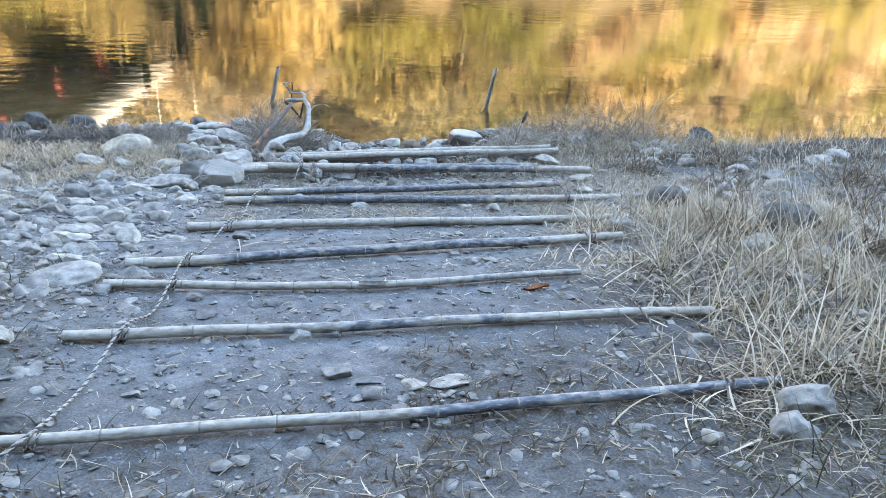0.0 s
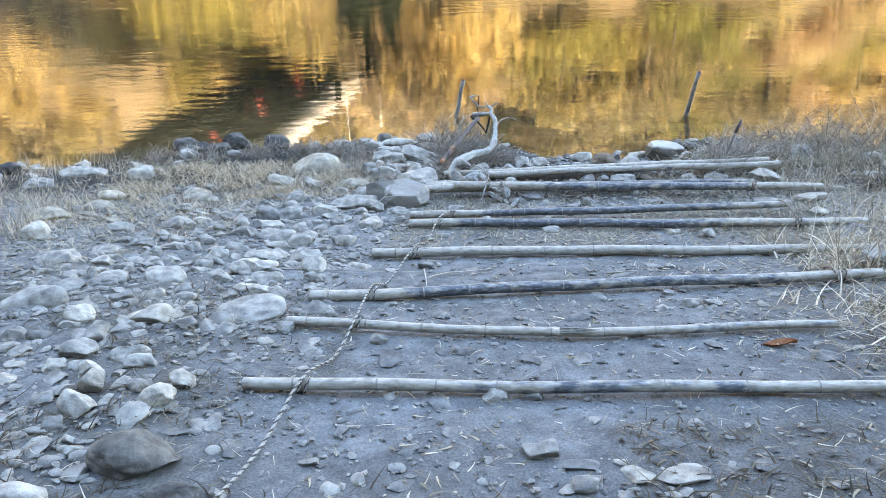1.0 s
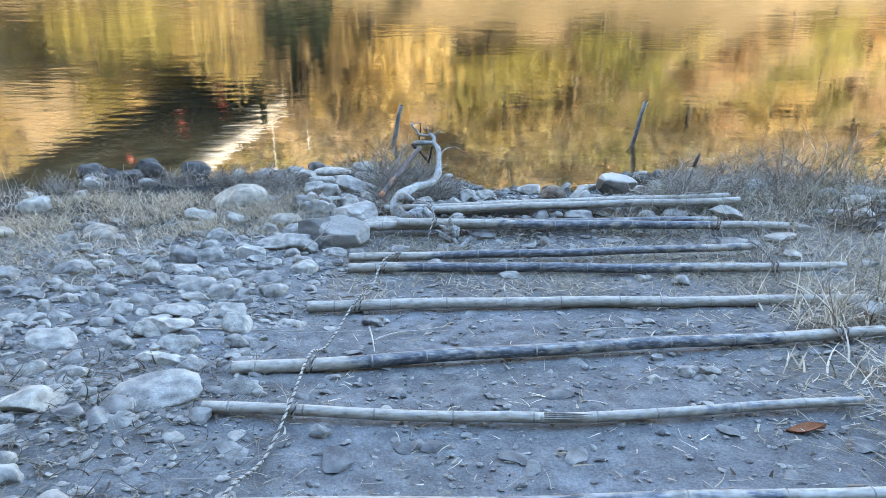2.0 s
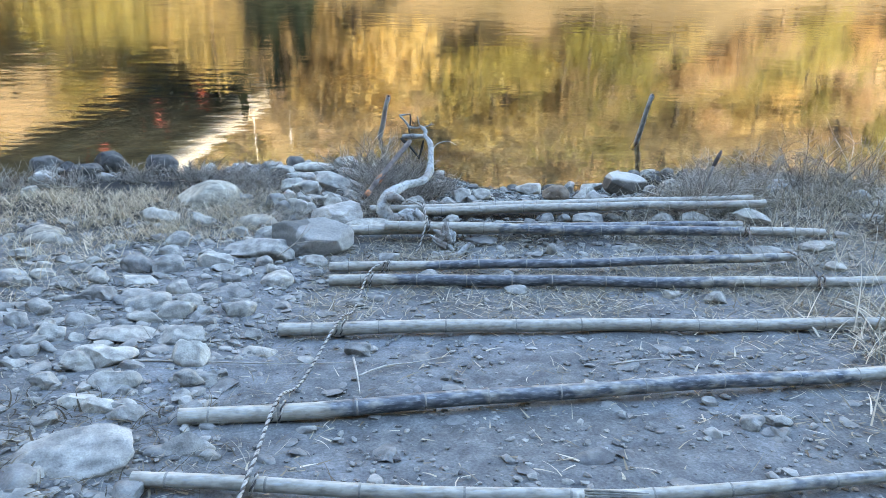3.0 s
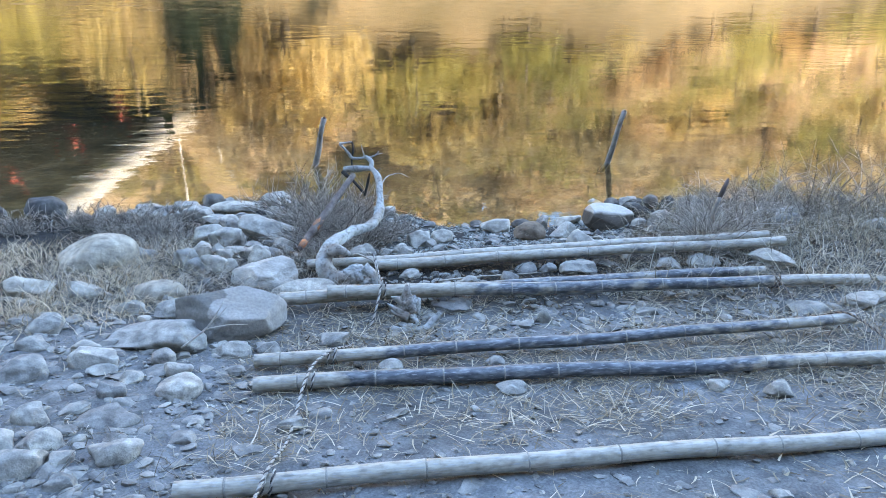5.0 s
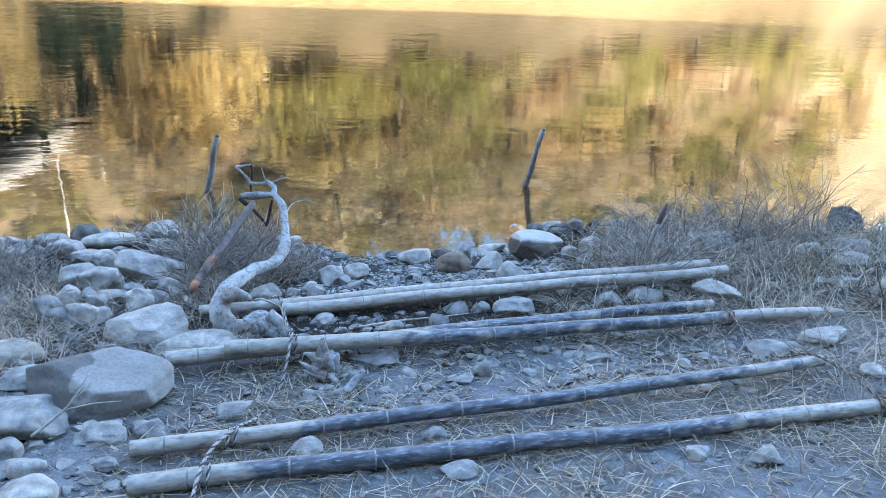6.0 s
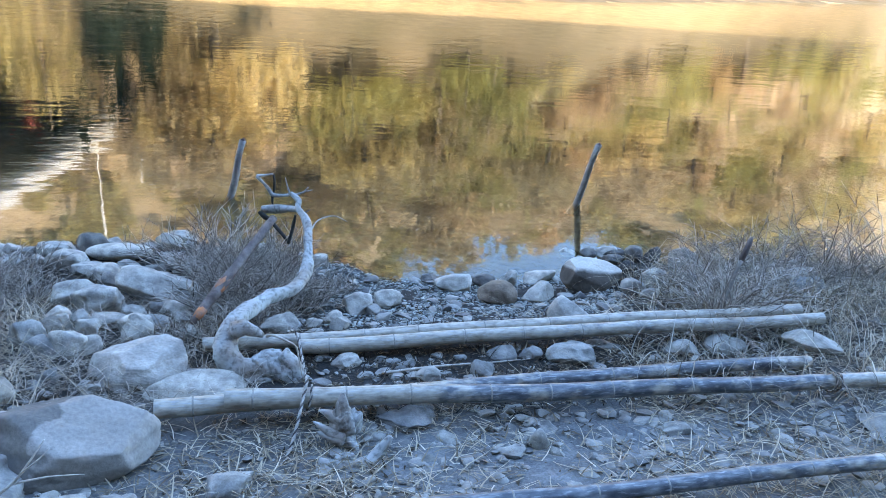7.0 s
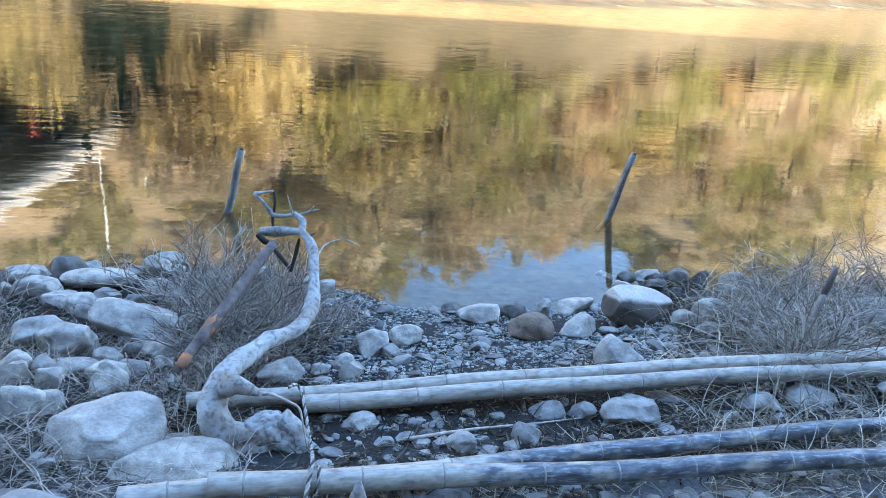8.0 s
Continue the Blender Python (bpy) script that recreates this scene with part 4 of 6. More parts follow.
for x, y, w, h, turn, kind in ((2.12, 10.90, .20, .09, 30, "k"), (2.30, 10.88, .22, .10, -20, "r"), (2.47, 10.74, .18, .13, 40, "k"), (2.00, 10.72, .16, .08, 10, "f"), (2.22, 10.64, .20, .08, -15, "k"), (1.38, 10.62, .14, .06, 0, "k"), (.62, 10.42, .16, .05, 15, "k")):
    stone(x, y, w, h, kind, rnd, turn=turn, sink=0.2)
for x, y, w, h, turn in ((-4.95, 11.02, .42, .22, 10), (-4.55, 10.75, .24, .16, -10), (-4.20, 11.05, .34, .24, 20), (-4.05, 10.95, .3, .2, 0), (-4.2, 10.5, .44, .16, 5), (-4.6, 10.4, .36, .15, -8), (-3.5, 10.8, .4, .2, 8)):
    stone(x, y, w, h, "k", rnd, turn=turn, sink=0.2)
boulder(1.95, 10.97, (.085, .07, .075), 20, 27, 4, "pale", "small pale rock standing in the shallow water", 0.2)

def stony(x, y):
    """Where the stony side begins."""
    return x < np.interp(y, [0, 3.4, 4.4, 6, 7.5, 9], [-2.0, -1.75, -1.40, -1.30, -1.15, -1.0])


boulder(-1.60, 3.04, (.20, .14, .10), 8, 46, 6, "dark", "dark blue-grey stone half sunk beside the path", 0.25)
boulder(-1.37, 2.85, (.115, .05, .045), 4, 47, 3, "dark", "small dark oblong stone beside a bamboo pole", 0.2)


# mid-sized stones strewn over the stony side
tries = 0
count = 0
while count < 150 and tries < 9000:
    tries += 1
    zone = rnd.random()
    if zone < 0.74:
        x, y, w = rnd.uniform(-4.4, -1.0), rnd.uniform(2.6, 8.0), rnd.uniform(0.08, 0.21)
    elif zone < 0.88:
        x, y, w = rnd.uniform(-4.4, -0.3), rnd.uniform(10.3, 11.1), rnd.uniform(0.10, 0.28)
    else:
        x, y, w = rnd.uniform(1.8, 5.5), rnd.uniform(2.0, 10.0), rnd.uniform(0.08, 0.24)
    if zone < 0.74 and (x < -3.4 or not stony(x + 0.1, y)):
        continue
    if any((x - a) ** 2 + (y - b) ** 2 < (0.42 * w + 0.85 * r) ** 2 for a, b, r in placed):
        continue
    stone(x, y, w, w * rnd.uniform(0.35, 0.6), rnd.choice("grrrrrfs"), rnd, name="stone")
    count += 1


# stones lying in the grass on the other side
many = 0
for _ in range(3000):
    if many >= 46:
        break
    x, y, w = rnd.uniform(2.7, 6.4), rnd.uniform(4.2, 9.4), rnd.uniform(0.12, 0.42)
    if (x < 3.5 and y > 6.9) or any((x - a) ** 2 + (y - b) ** 2 < (0.42 * w + 0.85 * r) ** 2 for a, b, r in placed):
        continue
    stone(x, y, w, w * rnd.uniform(0.3, 0.55), rnd.choice("grkrrrs"), rnd, name="stone")
    many += 1


for _ in range(60):
    x, y, w = rnd.uniform(-8.5, -4.3), rnd.uniform(3.5, 10.2), rnd.uniform(0.14, 0.40)
    if not any((x - a) ** 2 + (y - b) ** 2 < (0.42 * w + 0.85 * r) ** 2 for a, b, r in placed):
        stone(x, y, w, w * rnd.uniform(0.4, 0.65), rnd.choice("gggkps"), rnd, name="stone")
more = 0
tries = 0
while more < 34 and tries < 4000:
    tries += 1
    x, y, w = rnd.uniform(-2.7, -0.95), rnd.uniform(9.1, 11.0), rnd.uniform(0.10, 0.22)
    if x < -1.85 and y < 10.4:
        continue
    if any((x - a) ** 2 + (y - b) ** 2 < (0.36 * w + 0.75 * r) ** 2 for a, b, r in placed):
        continue
    stone(x, y, w, w * rnd.uniform(0.5, 0.7), rnd.choice("ggggps"), rnd, name="stone")
    more += 1


# ---- gravel ----
def pebbles(name, label, spots, sizes, sub, seed, mat="gravel", flat=(0.28, 0.55), up=0.45):
    r = np.random.RandomState(seed)
    shapes = []
    for k in range(6):
        bm = bmesh.new()
        bmesh.ops.create_icosphere(bm, subdivisions=sub, radius=1.0)
        vs = np.array([v.co[:] for v in bm.verts])
        fs = np.array([[v.index for v in q.verts] for q in bm.faces])
        bm.free()
        for _ in range(10):
            nrm = r.normal(0, 1, 3)
            nrm /= np.linalg.norm(nrm)
            over = np.maximum(vs @ nrm - r.uniform(.44, .82), 0)
            vs = vs - over[:, None] * nrm
        vs = vs * (1 + r.uniform(-0.08, 0.08, (len(vs), 1))) * 1.3
        shapes.append((vs, fs))
    allv, allf, base = [], [], 0
    for (x, y), s in zip(spots, sizes):
        vs, fs = shapes[r.randint(6)]
        a = r.uniform(0, 6.28)
        sc = np.array([s, s * r.uniform(0.55, 0.95), s * r.uniform(*flat)]) * 0.5
        v = vs * sc
        c, q = math.cos(a), math.sin(a)
        z = float(bank(x, y)) + sc[2] * up
        allv.append(np.stack([v[:, 0] * c - v[:, 1] * q + x, v[:, 0] * q + v[:, 1] * c + y, v[:, 2] + v[:, 0] * r.uniform(-.25, .25) + z], 1))
        allf.append(fs + base)
        base += len(vs)
    ob = new(name, mesh_of(name, np.concatenate(allv).tolist(), np.concatenate(allf).tolist(), MAT[mat], smooth=sub > 1, sharp=44 if sub > 1 else None))
    ob.matrix_world = SLOPE
    return tagged(ob, label, "gravel", kind="stuff")


rs = np.random.RandomState(5)
n = 24000
px, py = rs.uniform(-5.5, 5.5, n), -0.5 + 11.0 * rs.uniform(0, 1, n) ** 0.9
clump = np.array([noise.fractal(Vector((a * 1.3, b * 1.3, 8.0)), 1.0, 2.0, 3) for a, b in zip(px, py)])
keep = (clump + rs.uniform(-0.6, 0.6, n) > np.where(py > 8.2, 0.35, 0.0)) & (py < np.interp(px, SHORE_X, SHORE_Y) - 0.05)
px, py = px[keep], py[keep]
pebbles("gravel", "small grey gravel chips strewn over packed dirt", list(zip(px, py)), 0.010 + 0.028 * rs.uniform(0, 1, len(px)) ** 2.2, 1, 3)
px, py = rs.uniform(-1.7, 3.6, 650), rs.uniform(1.0, 8.0, 650)
pebbles("path_stones", "flat grey stones trodden flush into the dirt path", list(zip(px, py)), 0.03 + 0.12 * rs.uniform(0, 1, 650) ** 2.4, 2, 15, "path_stone", (0.16, 0.34), 0.0)
px, py = np.concatenate([rs.uniform(-1.6, 3.4, 6000), rs.uniform(-5.0, -1.2, 6000)]), np.concatenate([rs.uniform(1.2, 8.2, 6000), rs.uniform(2.0, 8.8, 6000)])
pebbles("stone_chips", "flat grey stone chips trodden into the path", list(zip(px, py)), 0.012 + 0.036 * rs.uniform(0, 1, 12000) ** 2.2, 1, 14, "chips")
px = np.concatenate([-0.9 - 3.7 * rs.uniform(0, 1, 4300) ** 1.15, rs.uniform(-1.0, 2.2, 350), rs.uniform(1.6, 5, 850), rs.uniform(-.4, 2.5, 1000), rs.uniform(-2.4, 4.0, 420), rs.uniform(-9.0, -4.3, 700)])
py = np.concatenate([rs.uniform(1.2, 8.6, 4300), rs.uniform(0.5, 9.0, 350), rs.uniform(0.2, 9.6, 850), rs.uniform(7.3, 8.8, 1000), rs.uniform(0.9, 3.1, 420), rs.uniform(3.0, 9.6, 700)])
keep = (px > -0.9) | stony(px, py) | (rs.uniform(0, 1, len(px)) < 0.12)
px, py, n = px[keep], py[keep], int(keep.sum())
pebbles("cobble_gravel", "fist-sized grey cobbles lying on the stony bank", list(zip(px, py)), 0.022 + 0.070 * rs.uniform(0, 1, n) ** 2.2, 2, 4, "cobble", up=0.2)
px, py = -1.1 - 3.5 * rs.uniform(0, 1, 800) ** 1.1, rs.uniform(1.8, 8.6, 800)
keep = stony(px, py)
px, py = px[keep], py[keep]
pebbles("stony_ground", "dense flat grey stones covering the side of the path", list(zip(px, py)), 0.05 + 0.11 * rs.uniform(0, 1, len(px)) ** 1.9, 3, 8, "cobble", (0.30, 0.55), 0.12)
for many, lo, hi, sub, words in ((14000, .010, .034, 1, "fine greenish grey pebbles packed along the water's edge"), (230, .04, .12, 2, "pale angular cobbles lying along the water's edge")):
    px, py = rs.uniform(-0.7, 1.95, many), rs.uniform(9.0, 10.75, many)
    keep = py < np.interp(px, SHORE_X, SHORE_Y) + 0.10
    px, py = px[keep], py[keep]
    pebbles("shore_gravel", words, list(zip(px, py)), lo + (hi - lo) * rs.uniform(0, 1, len(px)) ** 1.8, sub, 6 + sub, "wet_gravel" if sub == 1 else "gravel")


# ---- straw, grass and leaf litter ----
def blades(name, label, category, spots, length, width, tilt0, bend, mat, seed, lift=0.0, levels=4, curly=0.5):
    """Arching strips; tilt0 and bend are ranges of radians from upright."""
    r = np.random.RandomState(seed)
    spots = np.asarray(spots)
    n = len(spots)
    a = r.uniform(0, 2 * math.pi, n)
    L = r.uniform(*length, n)
    w = r.uniform(*width, n)
    th = r.uniform(*tilt0, n)
    be = r.uniform(*bend, n)
    p = np.stack([spots[:, 0], spots[:, 1], bank(spots[:, 0], spots[:, 1]) + lift + r.uniform(0, 0.008, n)], 1)
    side = np.stack([-np.sin(a), np.cos(a), np.zeros(n)], 1)
    rows = []
    curl = r.uniform(-curly, curly, n)
    for k in range(levels):
        taper = 1.0 - 0.85 * (k / (levels - 1)) ** 1.5
        rows.append(p - side * (w * taper / 2)[:, None])
        rows.append(p + side * (w * taper / 2)[:, None])
        az = a + curl * k / levels
        step = np.stack([np.cos(az) * np.sin(th), np.sin(az) * np.sin(th), np.cos(th)], 1)
        p = p + step * (L / (levels - 1))[:, None]
        floor = bank(p[:, 0], p[:, 1]) + 0.006 + lift * 0.5
        p[:, 2] = np.maximum(p[:, 2], floor)
        th = th + be / (levels - 1)
    V = np.stack(rows, 1).reshape(-1, 3)
    base = np.arange(n)[:, None] * (2 * levels)
    F = np.concatenate([base + np.array([2 * k, 2 * k + 1, 2 * k + 3, 2 * k + 2]) for k in range(levels - 1)], 0)
    ob = new(name, mesh_of(name, V.tolist(), F.tolist(), MAT[mat]))
    ob.matrix_world = SLOPE
    return tagged(ob, label, category, kind="stuff")


def cloud(n, x0, x1, y0, y1, seed, scale=1.2, level=0.0, soft=0.4):
    r = np.random.RandomState(seed)
    x, y = r.uniform(x0, x1, n), r.uniform(y0, y1, n)
    f = np.array([noise.fractal(Vector((a * scale, b * scale, seed)), 1.0, 2.0, 3) for a, b in zip(x, y)])
    k = (f + r.uniform(-soft, soft, n) > level) & (y < np.interp(x, SHORE_X, SHORE_Y) - 0.08)
    return np.stack([x[k], y[k]], 1)


def tufts(n, per, x0, x1, y0, y1, seed, radius=0.07):
    r = np.random.RandomState(seed)
    c = np.stack([r.uniform(x0, x1, n), r.uniform(y0, y1, n)], 1)
    p = (c[:, None, :] + r.normal(0, radius, (n, per, 2))).reshape(-1, 2)
    return p[p[:, 1] < np.interp(p[:, 0], SHORE_X, SHORE_Y) - 0.04]


flat_t, flat_b = (1.25, 1.55), (0.0, 0.35)
blades("straw_litter", "broken straw lying loose over the gravel", "straw", cloud(17000, -5.0, 5.2, -0.5, 9.8, 3, level=0.02), (0.02, 0.13), (0.0015, 0.006), flat_t, flat_b, "straw", 1, 0.004, 4, 1.0)
blades("bank_straw", "loose grey straw and stems scattered between the bank stones", "straw", np.concatenate([cloud(9000, -4.8, -1.0, 3.4, 8.6, 81, level=-0.1), cloud(6000, -7.5, -2.6, 5.2, 8.8, 82, level=-0.2)]), (0.03, 0.20), (0.0015, 0.005), (1.1, 1.55), (0.0, 0.5), "bank_straw", 51, 0.004, 5, 1.4)
blades("straw_mat", "matted dry straw between the bamboo poles", "straw", np.concatenate([cloud(14500, -1.2, 3.9, 6.3, 8.15, 4, level=-0.15), cloud(2600, 1.3, 3.8, 8.0, 9.2, 55, level=-0.2), cloud(7000, 1.2, 3.9, 2.0, 7.5, 5, level=-0.15), cloud(1800, -2.2, 2.2, 0.4, 2.95, 6, level=-0.02)]), (0.03, 0.17), (0.002, 0.008), (1.15, 1.55), (0.0, 0.4), "straw", 2, 0.008, 4, 0.9)
blades("dry_grass", "tall pale dry grass beside the path", "grass", tufts(95, 46, 2.05, 4.6, 2.9, 6.2, 7, 0.13), (0.16, 0.52), (0.004, 0.012), (0.1, 1.45), (0.1, 1.2), "grass", 3, levels=7, curly=0.5)
blades("fallen_grass", "matted fallen grass leaves lying over the pole ends", "grass", tufts(70, 26, 1.7, 4.6, 2.6, 6.3, 51, 0.18), (0.10, 0.38), (0.005, 0.014), (0.9, 1.5), (0.0, 0.7), "grass", 31, 0.012, 6, 0.7)
# dark blades below, which also give the shade inside the grass clumps
blades("undergrowth", "dead brown and olive undergrowth, dark for the shade inside the grass", "grass", np.concatenate([tufts(110, 40, 1.9, 4.6, 2.2, 5.4, 71, 0.16), tufts(50, 30, 1.4, 4.2, 1.4, 2.9, 72, 0.18)]), (0.06, 0.26), (0.003, 0.010), (0.6, 1.5), (0.1, 1.2), "undergrowth", 41, 0.0, 5, 1.2)
blades("straw_chips", "short broken straw and leaf scraps trodden into the dirt", "straw", np.concatenate([cloud(500, -2.4, 3.8, 0.6, 3.0, 52, level=-0.1), cloud(1600, 1.0, 4.2, 2.4, 6.4, 53, level=-0.2), cloud(900, -1.4, 1.4, 3.0, 7.0, 54, level=0.1)]), (0.02, 0.10), (0.005, 0.014), (1.3, 1.6), (-0.2, 0.3), "straw", 32, 0.006, 4, 0.8)
blades("grass_edge", "low dry grass at the ends of the poles", "grass", np.concatenate([tufts(70, 26, 1.9, 5.2, 2.2, 9.4, 8, 0.10), tufts(210, 26, 2.7, 7.5, 5.6, 9.8, 58, 0.16)]), (0.10, 0.32), (0.003, 0.008), (0.3, 1.3), (0.4, 1.8), "grass", 4, levels=5)
blades("grass_mat", "soft low straw-coloured grass on the stony bank", "grass", np.concatenate([tufts(150, 44, -4.6, -1.75, 7.9, 9.7, 9, 0.10), tufts(180, 28, -9.5, -4.3, 6.4, 10.0, 59, 0.16), tufts(120, 24, -6.5, -2.6, 6.9, 8.4, 60, 0.16), tufts(60, 18, -6.0, -2.9, 5.6, 7.0, 61, 0.16)]), (0.08, 0.22), (0.003, 0.007), (0.5, 1.4), (0.3, 1.4), "hay", 5, 0.0, 5, 1.5)
blades("shore_stalks", "grey dry stalks growing along the shore", "grass", np.concatenate([tufts(90, 30, 2.2, 5.8, 8.9, 10.5, 10, 0.14), tufts(24, 26, -5.5, -2.3, 9.8, 11.0, 11, 0.10)]), (0.10, 0.32), (0.0018, 0.0045), (0.3, 1.5), (-0.2, 1.9), "bank_straw", 6, 0.0, 6, 1.6)
blades("tangled_stalks", "long arching dead stalks tangled over the shore stones", "grass", tufts(100, 16, 1.9, 5.0, 8.75, 10.2, 19, 0.16), (0.30, 0.80), (0.003, 0.006), (0.2, 1.3), (1.2, 3.2), "straw", 12, 0.0, 9, 2.5)
blades("brown_litter", "brown dead stems and leaf scraps beside the path", "straw", np.concatenate([cloud(3000, -2.4, 0.6, 1.0, 2.9, 21, level=-0.1), cloud(6500, 0.3, 3.9, 0.9, 3.5, 22, level=-0.15), cloud(2600, -2.4, 3.8, 0.6, 3.0, 62, level=-0.1), cloud(5200, -4.6, -1.3, 2.2, 5.2, 63, level=-0.05)]), (0.02, 0.15), (0.002, 0.011), (1.0, 1.5), (0.0, 0.6), "litter", 13, 0.006, 5, 2.0)
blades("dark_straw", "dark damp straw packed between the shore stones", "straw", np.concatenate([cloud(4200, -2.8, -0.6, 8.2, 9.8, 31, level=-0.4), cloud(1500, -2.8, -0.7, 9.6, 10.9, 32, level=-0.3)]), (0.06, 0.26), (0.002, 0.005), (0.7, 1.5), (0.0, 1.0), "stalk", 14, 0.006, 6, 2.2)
blades("pole_straw", "loose arching straw and roots strewn between the poles", "straw", np.concatenate([tufts(34, 12, 0.9, 3.2, 8.0, 9.4, 41, 0.16), tufts(26, 12, 1.4, 3.4, 6.6, 8.2, 42, 0.2), tufts(30, 14, -2.4, -0.9, 8.1, 9.0, 43, 0.14)]), (0.16, 0.48), (0.002, 0.006), (0.9, 1.5), (0.1, 1.1), "straw", 21, 0.01, 7, 1.5)
pr = np.random.RandomState(88)
over = np.concatenate([np.array(c) + pr.normal(0, q, (k, 2)) for c, q, k in (((2.40, 8.88), .10, 70), ((2.05, 8.72), .12, 46), ((1.50, 8.40), .14, 36), ((1.97, 8.36), .14, 50), ((1.56, 8.20), .12, 26), ((2.6, 8.5), .18, 60), ((2.2, 8.97), .09, 90), ((2.4, 7.8), .2, 50), ((2.2, 7.1), .2, 40))])
blades("arching_straw", "long pale straw stems arching over the bamboo pole ends", "straw", over, (0.22, 0.62), (0.003, 0.0065), (0.25, 1.2), (0.7, 2.4), "pole_stem", 61, 0.0, 9, 1.8)
# scraps packed in to deepen the shade between stones and poles
blades("dark_litter", "damp stems and leaf scraps between the poles, blackened for shaded gaps", "straw", np.concatenate([cloud(3600, -0.6, 2.6, 8.05, 9.15, 44, level=-0.35), cloud(5600, -2.8, -0.6, 8.3, 10.9, 45, level=-0.3), cloud(3200, -3.0, -1.7, 9.3, 10.7, 46, level=-0.4), cloud(4200, 1.85, 3.8, 8.85, 10.2, 47, level=-0.4), cloud(3600, -1.35, -0.3, 8.6, 9.9, 48, level=-0.5)]), (0.03, 0.16), (0.002, 0.009), (1.0, 1.55), (-0.3, 0.6), "dark_litter", 22, 0.006, 5, 2.2)
blades("far_bank_grass", "grey grass fringing the side of the bank", "grass", np.concatenate([tufts(60, 20, 4.5, 9.0, 6.0, 10.6, 12, 0.12), tufts(60, 20, -9.0, -4.4, 6.0, 10.4, 13, 0.12)]), (0.12, 0.38), (0.003, 0.006), (0.0, 0.8), (0.2, 1.0), "stalk", 7)
blades("leaf_litter", "brown fallen leaves caught between the poles", "leaves", np.concatenate([cloud(2400, -0.5, 2.8, 8.1, 8.85, 14, level=-0.2), cloud(1100, -1.0, 2.5, 7.3, 8.1, 15, level=0.0), cloud(300, -1.5, 2.5, 2.0, 7.0, 16, level=0.2)]), (0.02, 0.055), (0.008, 0.020), (1.1, 1.65), (-0.9, 0.9), "litter", 8, 0.006, 5, 1.2)


# ---- ropes ----
def helix(path, radius, turns_per_m, phase):
    out, dist, last = [], 0.0, None
    for p, s, b in frames_along(path):
        dist += (p - last).length if last is not None else 0.0
        last = p
        a = phase + dist * turns_per_m * 2 * math.pi
        out.append(p + s * (radius * math.cos(a)) + b * (radius * math.sin(a)))
    return out


def dense(path, step=0.008):
    pts = [Vector(p) for p in path]
    d = [0.0]
    for a, b in zip(pts, pts[1:]):
        d.append(d[-1] + (b - a).length)
    return [Vector([float(np.interp(s, d, [p[k] for p in pts])) for k in range(3)]) for s in np.arange(0, d[-1], step)]


def rope(pts, loops, thick, mats, label):
    root = thing("rope", label, "rope", SLOPE)
    line = dense(smooth_path(pts, 8))
    r = thick / 4
    for k, mname in enumerate(mats):
        part("strand", tube(helix(line, r * 0.95, 17, k * 2 * math.pi / len(mats)), r, 5), MAT[mname], root, MAT[mname].name.replace("_", " ") + " strand")
    for x, y, z, pr in loops:
        for off in (-0.016, 0.014):
            ring = [Vector((x + off + 0.012 * math.sin(a), y + (pr + r * 1.2) * math.cos(a), z + (pr + r * 1.2) * math.sin(a))) for a in np.linspace(0, 2 * math.pi, 40)]
            loop = part("loop", tube(helix(ring, r * 0.8, 17, 0), r * 0.95, 5), MAT[mats[0]], root, "rope wound round a bamboo pole")
            part("loop_strand", tube(helix(ring, r * 0.8, 17, math.pi), r * 0.95, 5), MAT[mats[-1]], loop)
    return root


def lift(x, y, dz=0.012):
    return (x, y, float(bank(x, y)) + dz)


rope([lift(-1.62, 2.25), lift(-1.36, 2.53), (-1.20, 2.72, -.062), lift(-1.17, 3.2), (-1.115, 3.70, -.045), lift(-1.06, 4.08), (-1.013, 4.42, -.036), (-1.03, 5.02, -.060), lift(-1.0, 5.42), (-.89, 6.08, -.108), lift(-.85, 6.5),
      (-.79, 6.99, -.112), (-.68, 7.26, -.112), lift(-.59, 7.52), lift(-.47, 7.80), (-.39, 8.03, .010), (-.385, 8.13, .012), lift(-.38, 8.45, .03), (-.42, 8.80, -.015), (-.47, 8.72, .03)],
     [(-1.2, 2.711, -.098, .026), (-1.115, 3.704, -.087, .031), (-1.013, 4.421, -.073, .028), (-1.03, 5.02, -.114, .038), (-.89, 6.093, -.160, .039), (-.79, 6.987, -.164, .04), (-.69, 7.261, -.150, .036), (-.387, 8.058, -.05, .047)],
     0.017, ("rope_light", "rope_light", "rope_dark"), "twisted black and white rope tying the bamboo poles together")
rope([(1.78, 2.85, -.068), lift(1.71, 3.2), (1.72, 3.745, -.062), lift(1.75, 4.4, .02), lift(1.9, 5.0), (1.95, 5.385, -.085), lift(2.02, 5.8), (2.12, 6.12, -.12), lift(2.18, 6.6), (2.24, 6.85, -.108), (2.25, 7.27, -.06), lift(2.24, 7.6), (2.22, 7.97, -.035)],
     [(1.78, 2.847, -.098, .028), (2.0, 5.385, -.127, .037), (2.25, 6.84, -.152, .037), (2.22, 7.972, -.08, .039)],
     0.016, ("rope_brown", "rope_dark"), "thin brown twisted cord along the far pole ends")


# ---- driftwood, sticks and stakes ----
drift = thing("driftwood", "bleached curved driftwood root resting beside the bamboo poles", "driftwood", SLOPE @ Matrix.Translation((-.70, 8.72, -.12)))
o = Vector((-.70, 8.72, -.12))


